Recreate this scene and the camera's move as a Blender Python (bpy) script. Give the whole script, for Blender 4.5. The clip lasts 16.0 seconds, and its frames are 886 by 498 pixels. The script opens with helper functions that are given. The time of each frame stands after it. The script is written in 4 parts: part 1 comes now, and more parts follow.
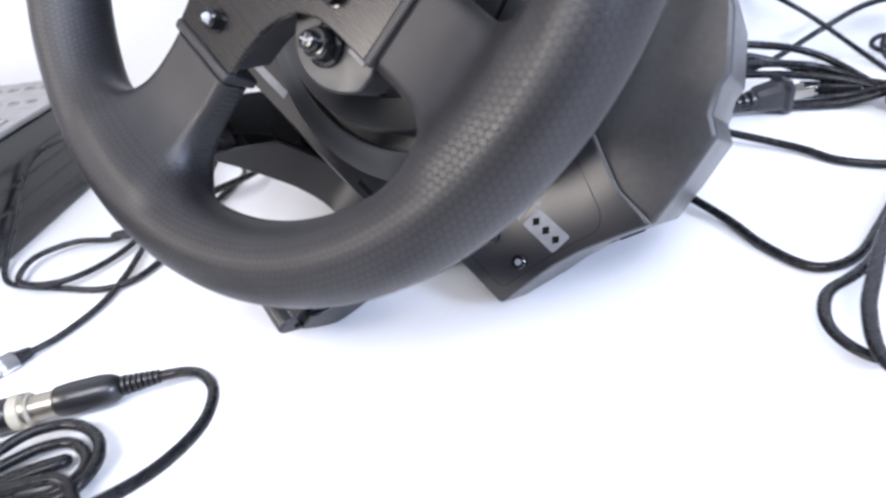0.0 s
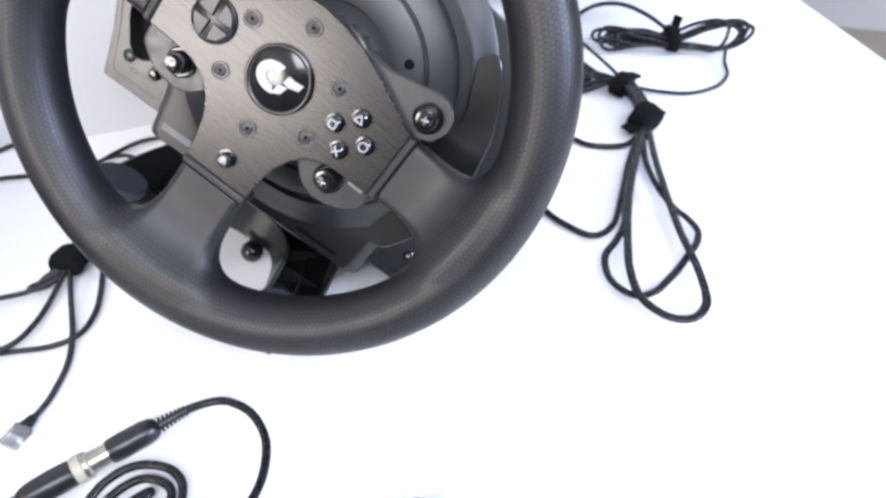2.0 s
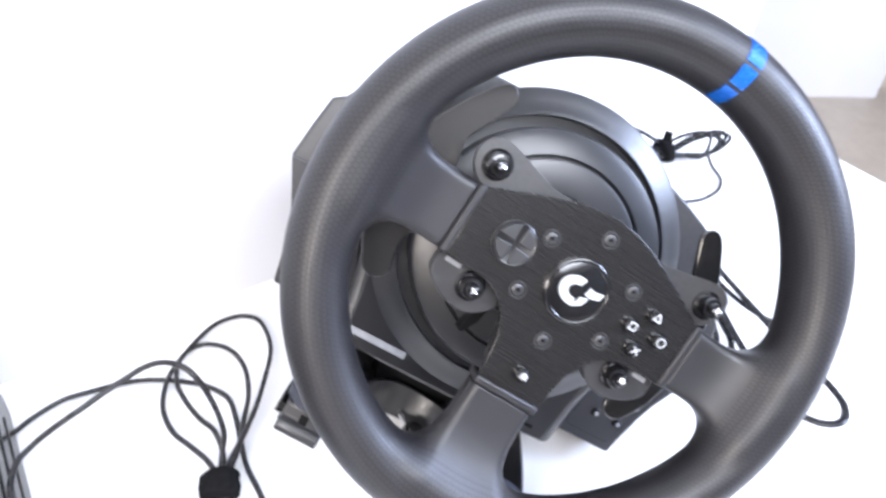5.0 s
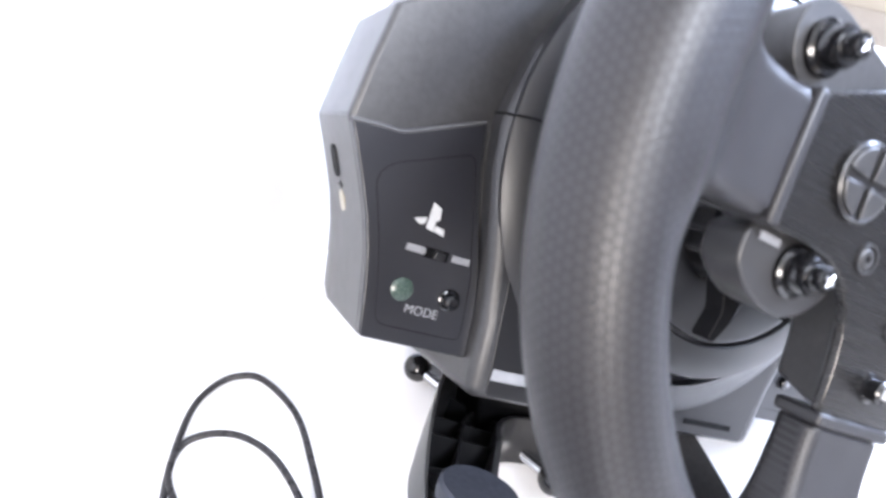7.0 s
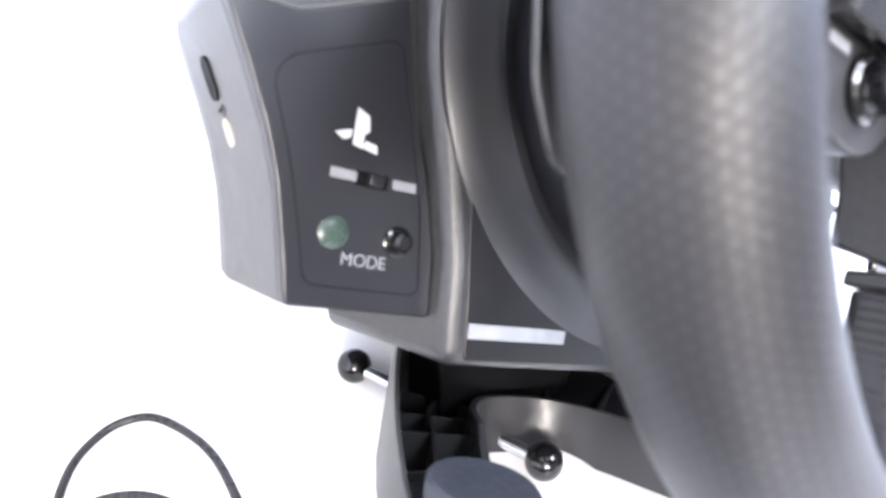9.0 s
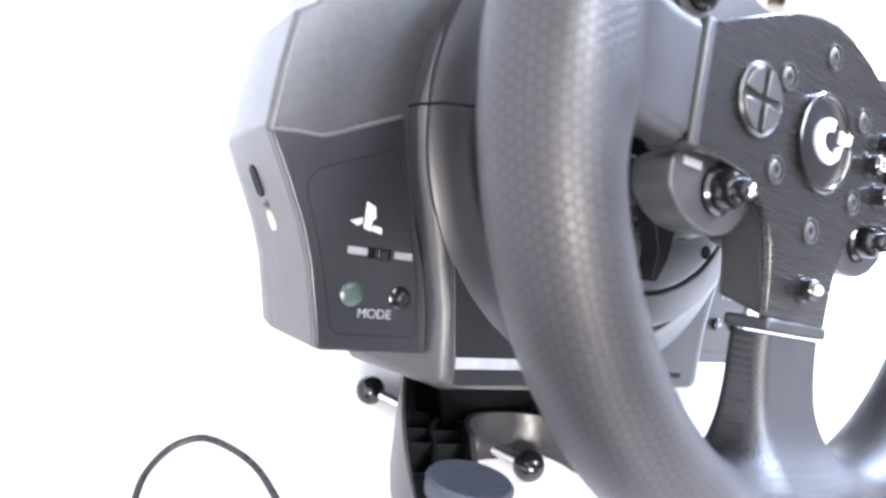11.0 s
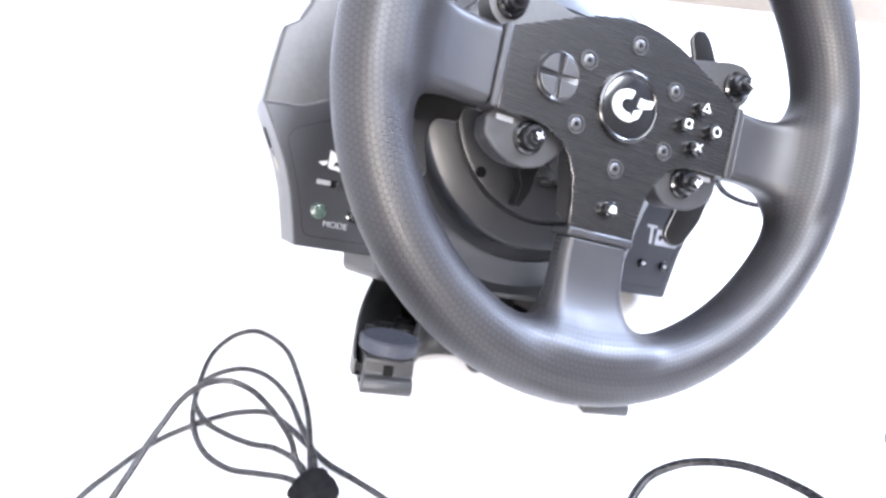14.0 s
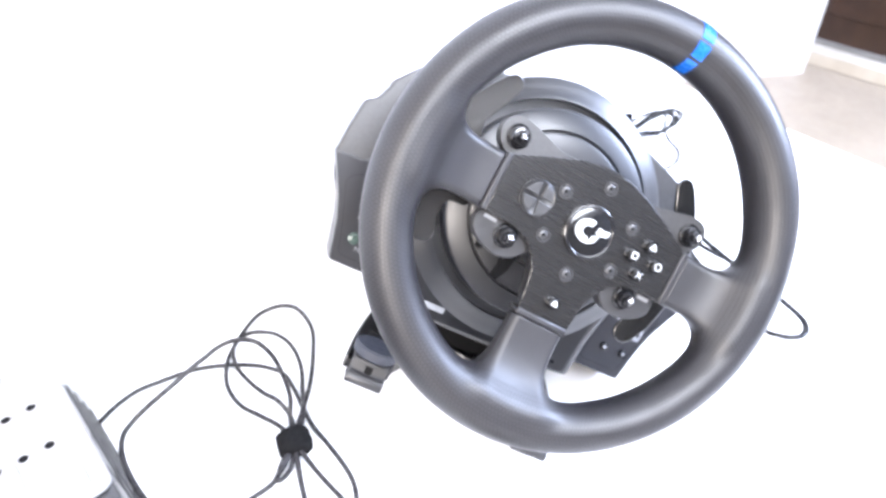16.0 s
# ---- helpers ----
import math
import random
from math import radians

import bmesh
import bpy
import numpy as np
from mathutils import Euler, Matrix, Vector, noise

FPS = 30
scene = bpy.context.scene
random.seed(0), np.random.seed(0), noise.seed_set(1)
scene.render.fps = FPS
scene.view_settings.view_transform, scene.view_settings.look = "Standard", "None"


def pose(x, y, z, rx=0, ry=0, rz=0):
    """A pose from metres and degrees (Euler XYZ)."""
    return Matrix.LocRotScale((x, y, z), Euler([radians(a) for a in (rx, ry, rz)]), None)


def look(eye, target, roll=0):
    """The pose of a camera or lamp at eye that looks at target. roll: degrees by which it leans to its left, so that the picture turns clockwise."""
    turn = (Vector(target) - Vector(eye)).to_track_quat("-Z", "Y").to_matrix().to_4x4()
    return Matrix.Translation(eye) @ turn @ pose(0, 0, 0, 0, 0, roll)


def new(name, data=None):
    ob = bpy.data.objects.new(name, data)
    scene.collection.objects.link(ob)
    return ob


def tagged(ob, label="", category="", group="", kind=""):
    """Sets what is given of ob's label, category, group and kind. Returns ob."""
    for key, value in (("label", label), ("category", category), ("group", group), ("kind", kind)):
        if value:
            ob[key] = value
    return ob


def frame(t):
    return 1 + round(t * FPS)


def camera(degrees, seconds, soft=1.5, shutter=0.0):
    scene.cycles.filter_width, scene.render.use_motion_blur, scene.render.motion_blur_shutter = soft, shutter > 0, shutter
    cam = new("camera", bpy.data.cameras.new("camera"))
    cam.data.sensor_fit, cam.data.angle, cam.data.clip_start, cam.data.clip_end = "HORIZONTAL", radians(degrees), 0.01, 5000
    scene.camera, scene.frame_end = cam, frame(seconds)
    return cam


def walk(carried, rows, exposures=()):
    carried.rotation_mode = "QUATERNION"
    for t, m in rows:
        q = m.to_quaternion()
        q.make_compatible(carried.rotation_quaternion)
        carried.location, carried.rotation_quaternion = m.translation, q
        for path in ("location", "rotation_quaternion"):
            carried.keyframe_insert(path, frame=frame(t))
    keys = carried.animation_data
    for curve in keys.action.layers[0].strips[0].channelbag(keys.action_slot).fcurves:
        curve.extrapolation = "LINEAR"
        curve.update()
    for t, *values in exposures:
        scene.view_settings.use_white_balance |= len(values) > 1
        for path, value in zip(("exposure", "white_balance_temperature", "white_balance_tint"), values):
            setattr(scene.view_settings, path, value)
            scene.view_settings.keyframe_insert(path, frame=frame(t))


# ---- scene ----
# ---------------------------------------------------------------- camera
cam = camera(68.9, 16.0, soft=2.6, shutter=0.4)
cam.data.dof.use_dof, cam.data.dof.focus_distance, cam.data.dof.aperture_fstop = True, 0.31, 12.0
PATH = [
    (0, (0.072, -0.249, 0.195), (-0.173, 1.429, -0.865), -9.4),
    (0.5, (0.05, -0.277, 0.229), (-0.006, 1.345, -0.939), -4.6),
    (1, (0.027, -0.275, 0.273), (0.181, 1.226, -1.039), -2.2),
    (1.5, (-0.004, -0.272, 0.308), (0.289, 1.154, -1.064), -1.1),
    (2, (-0.021, -0.287, 0.343), (0.456, 1.055, -1.062), -0.9),
    (2.5, (-0.061, -0.296, 0.382), (0.496, 1.046, -0.993), -1.5),
    (3, (-0.094, -0.287, 0.398), (0.492, 1.089, -0.929), -2.2),
    (3.2, (-0.105, -0.276, 0.4), (0.497, 1.108, -0.911), -2.6),
    (5.3, (-0.208, -0.108, 0.392), (0.778, 1.112, -0.849), 2.9),
    (5.5, (-0.212, -0.078, 0.374), (0.78, 1.123, -0.881), 2.8),
    (6, (-0.202, -0.014, 0.346), (0.816, 1.085, -0.98), 1.1),
    (6.5, (-0.2, 0.023, 0.333), (0.881, 0.997, -1.039), 0.6),
    (7, (-0.203, 0.035, 0.313), (0.995, 0.882, -1.046), 0.5),
    (7.5, (-0.193, 0.049, 0.267), (1.1, 0.746, -1.09), -0.4),
    (8, (-0.185, 0.07, 0.255), (1.149, 0.7, -1.095), -0.1),
    (8.5, (-0.182, 0.073, 0.251), (1.21, 0.664, -1.058), -0.9),
    (8.7, (-0.184, 0.07, 0.25), (1.211, 0.651, -1.06), -0.5),
    (10.8, (-0.22, 0.039, 0.292), (1.195, 0.652, -0.982), -2.3),
    (11, (-0.22, 0.041, 0.3), (1.192, 0.671, -0.968), -3.3),
    (11.5, (-0.221, 0.045, 0.317), (1.177, 0.735, -0.935), -5.6),
    (12, (-0.228, 0.04, 0.341), (1.159, 0.795, -0.887), -7.7),
    (12.5, (-0.234, 0.006, 0.357), (1.124, 0.853, -0.843), -9.4),
    (13, (-0.251, -0.034, 0.355), (1.064, 0.895, -0.832), -10.4),
    (13.5, (-0.263, -0.067, 0.339), (1.005, 0.897, -0.87), -10.6),
    (14, (-0.27, -0.093, 0.335), (0.951, 0.889, -0.908), -10.7),
    (14.5, (-0.277, -0.115, 0.327), (0.925, 0.88, -0.924), -10.3),
    (15, (-0.288, -0.134, 0.334), (0.914, 0.876, -0.905), -9.5),
    (15.2, (-0.288, -0.142, 0.345), (0.919, 0.89, -0.872), -8.7),
    (15.5, (-0.281, -0.158, 0.377), (0.885, 0.922, -0.837), -7.4),
    (16, (-0.282, -0.179, 0.418), (0.784, 1.0, -0.796), -0.4),
]
walk(cam, [(t, look(eye, target, roll)) for t, eye, target, roll in PATH], [(0.0, -0.25), (0.5, -0.5), (1.0, -0.85), (1.5, -0.5), (2.0, -0.45), (2.5, -0.3), (3.2, 0.0), (5.5, 0.35), (6.5, 0.4), (7.0, 0.75), (8.5, 1.2), (11.0, 1.15), (12.5, 1.2), (13.5, 1.0), (14.5, 1.1), (16.0, 1.1)])

# ---------------------------------------------------------------- light
world = bpy.data.worlds.new("room_air")
scene.world = world
world.use_nodes = True
world.node_tree.nodes["Background"].inputs[0].default_value = (0.82, 0.84, 1.0, 1)
world.node_tree.nodes["Background"].inputs[1].default_value = 0.18


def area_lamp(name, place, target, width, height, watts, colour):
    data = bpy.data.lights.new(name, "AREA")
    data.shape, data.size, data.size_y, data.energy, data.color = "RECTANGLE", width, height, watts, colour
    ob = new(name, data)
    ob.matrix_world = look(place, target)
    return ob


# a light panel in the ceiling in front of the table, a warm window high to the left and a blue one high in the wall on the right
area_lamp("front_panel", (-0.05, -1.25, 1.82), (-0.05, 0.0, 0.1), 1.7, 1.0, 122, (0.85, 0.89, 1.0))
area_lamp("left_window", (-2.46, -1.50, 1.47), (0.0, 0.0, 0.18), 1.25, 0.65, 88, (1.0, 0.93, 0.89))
area_lamp("right_window", (2.58, -1.90, 1.42), (0.0, 0.0, 0.15), 1.1, 0.75, 215, (0.60, 0.71, 1.0))


# ---------------------------------------------------------------- materials
class Nodes:
    """A small writer for node trees."""

    def __init__(self, name):
        self.mat = bpy.data.materials.new(name)
        self.mat.use_nodes = True
        self.tree = self.mat.node_tree
        self.bsdf = self.tree.nodes["Principled BSDF"]

    def add(self, kind, **values):
        node = self.tree.nodes.new(kind)
        for key, value in values.items():
            node.inputs[key].default_value = value
        return node

    def link(self, a, b):
        self.tree.links.new(a, b)

    def math(self, op, a, b=None):
        node = self.tree.nodes.new("ShaderNodeMath")
        node.operation = op
        for n, v in enumerate((a, b)):
            if v is None:
                continue
            if isinstance(v, (int, float)):
                node.inputs[n].default_value = v
            else:
                self.link(v, node.inputs[n])
        return node.outputs[0]

    def vmath(self, op, a, b=None):
        node = self.tree.nodes.new("ShaderNodeVectorMath")
        node.operation = op
        for n, v in enumerate((a, b)):
            if v is None:
                continue
            if isinstance(v, tuple):
                node.inputs[n].default_value = v
            else:
                self.link(v, node.inputs[n])
        return node

    def coords(self, kind="Object", stretch=(1, 1, 1)):
        src = self.tree.nodes.new("ShaderNodeTexCoord").outputs[kind]
        return self.vmath("MULTIPLY", src, stretch).outputs[0]

    def noise(self, vector, scale, detail=3.0):
        node = self.add("ShaderNodeTexNoise", Scale=scale, Detail=detail)
        self.link(vector, node.inputs["Vector"])
        return node.outputs["Fac"]

    def ramp(self, fac, low, high, a=0.3, b=0.7):
        node = self.tree.nodes.new("ShaderNodeMapRange")
        node.inputs["From Min"].default_value, node.inputs["From Max"].default_value = a, b
        node.inputs["To Min"].default_value, node.inputs["To Max"].default_value = low, high
        self.link(fac, node.inputs["Value"])
        return node.outputs["Result"]

    def mix(self, fac, one, two):
        node = self.tree.nodes.new("ShaderNodeMix")
        node.data_type = "RGBA"
        node.inputs[6].default_value, node.inputs[7].default_value = (*one, 1), (*two, 1)
        self.link(fac, node.inputs[0])
        return node.outputs[2]

    def bump(self, height, strength, distance=0.0005):
        node = self.add("ShaderNodeBump", Strength=strength, Distance=distance)
        self.link(height, node.inputs["Height"])
        self.link(node.outputs[0], self.bsdf.inputs["Normal"])


def surface(name, colour, second=None, rough=0.5, metal=0.0, blotch=8.0, grain=0.0, grain_scale=900.0, rough_span=0.08, coat=0.0, spec=0.5):
    """Paint, plastic or metal: two tones in soft blotches, a varying gloss and a fine grain."""
    n = Nodes(name)
    where = n.coords()
    patch = n.noise(where, blotch, 4.0)
    second = second or tuple(c * 0.8 for c in colour)
    n.link(n.mix(n.ramp(patch, 0.0, 1.0), colour, second), n.bsdf.inputs["Base Color"])
    fine = n.noise(where, grain_scale, 2.0)
    n.link(n.ramp(n.noise(where, blotch * 6, 3.0), rough - rough_span, rough + rough_span), n.bsdf.inputs["Roughness"])
    n.bsdf.inputs["Metallic"].default_value = metal
    n.bsdf.inputs["Coat Weight"].default_value = coat
    n.bsdf.inputs["Specular IOR Level"].default_value = spec
    if grain:
        n.bump(fine, grain)
    return n.mat


def honeycomb_rubber(name, colour, cell, depth, ring=None):
    """Grip rubber with raised hexagons: laid round a ring (radius, y of its middle, half thickness) or flat over a face."""
    n = Nodes(name)
    axes = n.tree.nodes.new("ShaderNodeSeparateXYZ")
    n.link(n.coords(), axes.inputs[0])
    x, y, z = axes.outputs
    flat = n.tree.nodes.new("ShaderNodeCombineXYZ")
    if ring:
        major, middle, minor = ring
        off = n.math("SUBTRACT", n.math("SQRT", n.math("ADD", n.math("MULTIPLY", x, x), n.math("MULTIPLY", z, z))), major)
        n.link(n.math("MULTIPLY", n.math("ARCTAN2", z, x), major / cell), flat.inputs["X"])
        n.link(n.math("MULTIPLY", n.math("ARCTAN2", off, n.math("SUBTRACT", middle, y)), minor / cell), flat.inputs["Y"])
    else:
        n.link(n.math("MULTIPLY", x, 1 / cell), flat.inputs["X"])
        n.link(n.math("MULTIPLY", z, 1 / cell), flat.inputs["Y"])
    uv = flat.outputs[0]
    step = (1.0, 1.7320508, 1.0)
    half = (0.5, 0.8660254, 0.0)
    near = []
    for shift in ((0.0, 0.0, 0.0), half):
        moved = n.vmath("ADD", uv, shift).outputs[0]
        wrapped = n.vmath("SUBTRACT", n.vmath("MODULO", n.vmath("ADD", moved, (500.0, 866.0254, 0.0)).outputs[0], step).outputs[0], half).outputs[0]
        near.append(n.vmath("LENGTH", wrapped).outputs["Value"])
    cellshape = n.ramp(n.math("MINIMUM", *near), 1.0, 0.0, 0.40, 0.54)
    where = n.coords()
    fine = n.noise(where, 1400.0, 2.0)
    wear = n.noise(where, 22.0, 4.0)
    height = n.math("ADD", cellshape, n.math("MULTIPLY", fine, 0.25))
    # patchy wear, and grooves painted darker to stand in for their shade
    darkened = n.math("MULTIPLY", n.ramp(wear, 1.0, 0.8), n.ramp(cellshape, 0.35, 1.0, 0.0, 1.0))
    n.link(n.mix(darkened, (0.0, 0.0, 0.0), colour), n.bsdf.inputs["Base Color"])
    n.link(n.ramp(n.noise(where, 60.0, 3.0), 0.40, 0.48), n.bsdf.inputs["Roughness"])
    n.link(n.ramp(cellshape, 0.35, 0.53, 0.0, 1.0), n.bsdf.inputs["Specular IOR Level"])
    n.bump(height, depth, 0.0004)
    return n.mat


def brushed(name, colour, rough, across):
    """Brushed metal: long fine streaks along one axis."""
    n = Nodes(name)
    streak = n.noise(n.coords("Object", across), 60.0, 4.0)
    n.link(n.mix(n.ramp(streak, 0.0, 1.0), colour, tuple(c * 0.965 for c in colour)), n.bsdf.inputs["Base Color"])
    n.link(n.ramp(streak, rough - 0.006, rough + 0.01), n.bsdf.inputs["Roughness"])
    n.bsdf.inputs["Metallic"].default_value = 0.85
    n.bump(streak, 0.0012, 0.0002)
    return n.mat


def clear(name, colour, rough=0.05):
    n = Nodes(name)
    n.bsdf.inputs["Base Color"].default_value = (*colour, 1)
    n.bsdf.inputs["Transmission Weight"].default_value = 0.9
    n.bsdf.inputs["Roughness"].default_value = rough
    return n.mat


M_TABLE = surface("white_laminate", (0.76, 0.76, 0.77), (0.73, 0.73, 0.745), 0.42, blotch=5, grain=0.03)
M_BOARD = surface("white_board", (0.64, 0.64, 0.652), (0.61, 0.61, 0.625), 0.6, blotch=3, grain=0.04)
M_FLOOR = surface("beige_floor", (0.36, 0.302, 0.236), (0.31, 0.26, 0.20), 0.45, blotch=6, grain=0.05, grain_scale=200)
M_WALL = surface("grey_wall_paint", (0.60, 0.582, 0.565), (0.56, 0.543, 0.527), 0.6, blotch=2, grain=0.05, grain_scale=150)
M_WOOD = surface("dark_brown_wood", (0.055, 0.027, 0.0155), (0.030, 0.0150, 0.0090), 0.45, blotch=9, grain=0.05)
M_STONE = surface("pale_stone_sill", (0.62, 0.57, 0.49), (0.54, 0.49, 0.41), 0.5, blotch=10, grain=0.05)
M_CEIL = surface("ceiling_paint", (0.75, 0.75, 0.74), None, 0.8, blotch=2)
M_PLASTIC = surface("black_grained_plastic", (0.028, 0.0278, 0.029), (0.017, 0.0168, 0.018), 0.40, blotch=400, grain=0.16, grain_scale=2600, rough_span=0.02, spec=0.65)
M_SATIN = surface("black_satin_plastic", (0.0108, 0.0108, 0.012), (0.0084, 0.0084, 0.0096), 0.30, blotch=12, rough_span=0.02)
M_DARK = surface("deep_black_plastic", (0.0048, 0.0048, 0.0054), (0.0036, 0.0036, 0.0042), 0.5, blotch=30, spec=0.08)
M_PADDLE = surface("brushed_grey_metal", (0.085, 0.083, 0.082), (0.075, 0.073, 0.072), 0.22, 0.9, blotch=20, rough_span=0.008)
M_PADMETAL = surface("satin_grey_metal", (0.055, 0.055, 0.057), (0.046, 0.046, 0.048), 0.36, 0.5, blotch=90)
M_GLOSS = surface("gloss_black", (0.006, 0.006, 0.007), None, 0.16, blotch=20, rough_span=0.03, coat=0.2)
M_PANEL = surface("dark_panel_plastic", (0.0150, 0.0154, 0.0190), (0.012, 0.0124, 0.0155), 0.30, blotch=12, grain=0.04, grain_scale=2600, rough_span=0.02, spec=0.6)
M_GREY = surface("dark_grey_plastic", (0.027, 0.027, 0.0288), (0.0216, 0.0216, 0.0234), 0.36, blotch=30, grain=0.03)
RIM_R, RIM_Y, RIM_A, RIM_B = 0.1254, -0.0048, 0.0154, 0.0170   # the grip ring: its middle line, and half its section along the radius and along y
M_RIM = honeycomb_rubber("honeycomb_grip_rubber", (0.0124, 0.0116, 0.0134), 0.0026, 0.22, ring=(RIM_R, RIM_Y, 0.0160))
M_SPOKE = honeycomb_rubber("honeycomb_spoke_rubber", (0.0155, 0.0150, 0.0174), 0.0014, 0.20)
M_PLATE = brushed("brushed_black_metal", (0.048, 0.0472, 0.0472), 0.27, (0.25, 1, 22))
M_STEEL = surface("bright_steel", (0.62, 0.62, 0.63), None, 0.18, 1.0, blotch=40)
M_PEWTER = surface("silver_lacquer", (0.55, 0.56, 0.58), None, 0.28, 0.9, blotch=60)
M_BLUE = surface("blue_lacquer", (0.01, 0.13, 0.55), (0.008, 0.10, 0.45), 0.25, 0.3, blotch=60)
# the housing's black plastic in a paler tone, with sheen put into the colour
M_SIDE = surface("sheen_toned_plastic", (0.062, 0.062, 0.064), (0.054, 0.054, 0.056), 0.36, blotch=30, grain=0.06, grain_scale=2600, rough_span=0.02, spec=0.5)
M_PRINT = surface("white_print", (0.42, 0.43, 0.44), (0.37, 0.38, 0.39), 0.4, blotch=60)
M_INK = surface("pale_grey_ink", (0.22, 0.225, 0.24), (0.17, 0.175, 0.19), 0.5, blotch=200)
M_LED = surface("green_lens", (0.042, 0.066, 0.055), (0.034, 0.055, 0.045), 0.25, blotch=200)
M_CABLE = surface("black_cable_jacket", (0.013, 0.013, 0.01495), (0.0091, 0.0091, 0.0104), 0.26, blotch=40, grain=0.05, spec=0.25)
M_CABLEGREY = surface("dark_grey_cable_jacket", (0.02275, 0.02145, 0.0234), (0.0169, 0.01625, 0.0182), 0.30, blotch=40, grain=0.05, spec=0.3)
M_VELCRO = surface("black_hook_tape", (0.0042, 0.0042, 0.0049), (0.0084, 0.0084, 0.0091), 0.95, blotch=300, grain=1.0, grain_scale=900, spec=0.1)
M_NICKEL = surface("nickel", (0.42, 0.39, 0.33), None, 0.36, 1.0, blotch=50)
M_CREAM = surface("cream_plastic", (0.40, 0.365, 0.29), None, 0.4, blotch=60)
M_RUBBER = surface("blue_grey_rubber", (0.030, 0.034, 0.047), (0.024, 0.027, 0.038), 0.62, blotch=60, grain=0.2)
# for walls out of view, kept dark to deepen reflections in the black parts
M_UNSEEN = surface("unseen_wall_tone", (0.22, 0.22, 0.226), (0.19, 0.19, 0.196), 0.7, blotch=2)
M_CLEAR = clear("clear_plastic", (0.9, 0.92, 0.94))
M_PEDALBASE = surface("charcoal_plastic", (0.020, 0.021, 0.0225), (0.016, 0.017, 0.018), 0.20, blotch=20, grain=0.02, grain_scale=1400, rough_span=0.03, spec=0.65)
M_PEDALMETAL = surface("satin_aluminium", (0.24, 0.236, 0.234), (0.205, 0.202, 0.201), 0.42, blotch=12, grain=0.1, spec=0.3)
M_RINGPLASTIC = surface("black_moulded_plastic", (0.0125, 0.013, 0.0155), (0.0105, 0.011, 0.013), 0.36, blotch=30, grain=0.06, grain_scale=2600, rough_span=0.02, spec=0.65)

# ---------------------------------------------------------------- geometry helpers


def part(name, bm, material, parent=None, label="", bevel=0.0, angle=38, segs=2, xf=None):
    """Links a bmesh as one mesh object under a thing or a part."""
    if xf is not None:
        bm.transform(xf)
    bmesh.ops.recalc_face_normals(bm, faces=bm.faces)
    mesh = bpy.data.meshes.new(name)
    bm.to_mesh(mesh)
    bm.free()
    mesh.materials.append(material)
    mesh.shade_smooth()
    mesh.set_sharp_from_angle(angle=radians(angle))
    ob = new(name, mesh)
    if parent:
        ob.parent = parent
    if bevel:
        mod = ob.modifiers.new("bevel", "BEVEL")
        mod.width, mod.segments, mod.limit_method, mod.angle_limit = bevel, segs, "ANGLE", radians(30)
        mod.harden_normals = False
    if label:
        tagged(ob, label)
    return ob


def thing(name, label, category, matrix=None, group="", kind=""):
    ob = new(name)
    ob.empty_display_size = 0.02
    if matrix is not None:
        ob.matrix_world = matrix
    return tagged(ob, label, category, group, kind)


def prism(outline, y0, y1, bm=None, inset=0.0):
    """An outline in x and z, pushed from y0 to y1; inset narrows the far end."""
    bm = bm or bmesh.new()
    cx = sum(p[0] for p in outline) / len(outline)
    cz = sum(p[1] for p in outline) / len(outline)
    a = [bm.verts.new((x, y0, z)) for x, z in outline]
    b = [bm.verts.new((cx + (x - cx) * (1 - inset), y1, cz + (z - cz) * (1 - inset))) for x, z in outline]
    bm.faces.new(a)
    bm.faces.new(b[::-1])
    for i in range(len(a)):
        j = (i + 1) % len(a)
        bm.faces.new((a[j], a[i], b[i], b[j]))
    return bm


def lathe(profile, segs=48, bm=None, centre=(0, 0, 0), closed=False):
    """A profile of (radius, y) turned about the y axis."""
    bm = bm or bmesh.new()
    rings = []
    for r, y in profile:
        if r < 1e-6:
            rings.append([bm.verts.new((centre[0], centre[1] + y, centre[2]))])
        else:
            rings.append([bm.verts.new((centre[0] + r * math.cos(2 * math.pi * k / segs), centre[1] + y, centre[2] + r * math.sin(2 * math.pi * k / segs))) for k in range(segs)])
    pairs = list(zip(rings, rings[1:])) + ([(rings[-1], rings[0])] if closed else [])
    for a, b in pairs:
        for k in range(segs):
            j = (k + 1) % segs
            if len(a) == 1 and len(b) == 1:
                continue
            if len(a) == 1:
                bm.faces.new((a[0], b[k], b[j]))
            elif len(b) == 1:
                bm.faces.new((a[k], b[0], a[j]))
            else:
                bm.faces.new((a[k], b[k], b[j], a[j]))
    return bm


def loft(rings, bm=None, caps=True, closed=False):
    bm = bm or bmesh.new()
    made = [[bm.verts.new(p) for p in ring] for ring in rings]
    count = len(made[0])
    for a, b in list(zip(made, made[1:])) + ([(made[-1], made[0])] if closed else []):
        for k in range(count):
            j = (k + 1) % count
            bm.faces.new((a[k], b[k], b[j], a[j]))
    if caps and not closed:
        bm.faces.new(made[0])
        bm.faces.new(made[-1][::-1])
    return bm


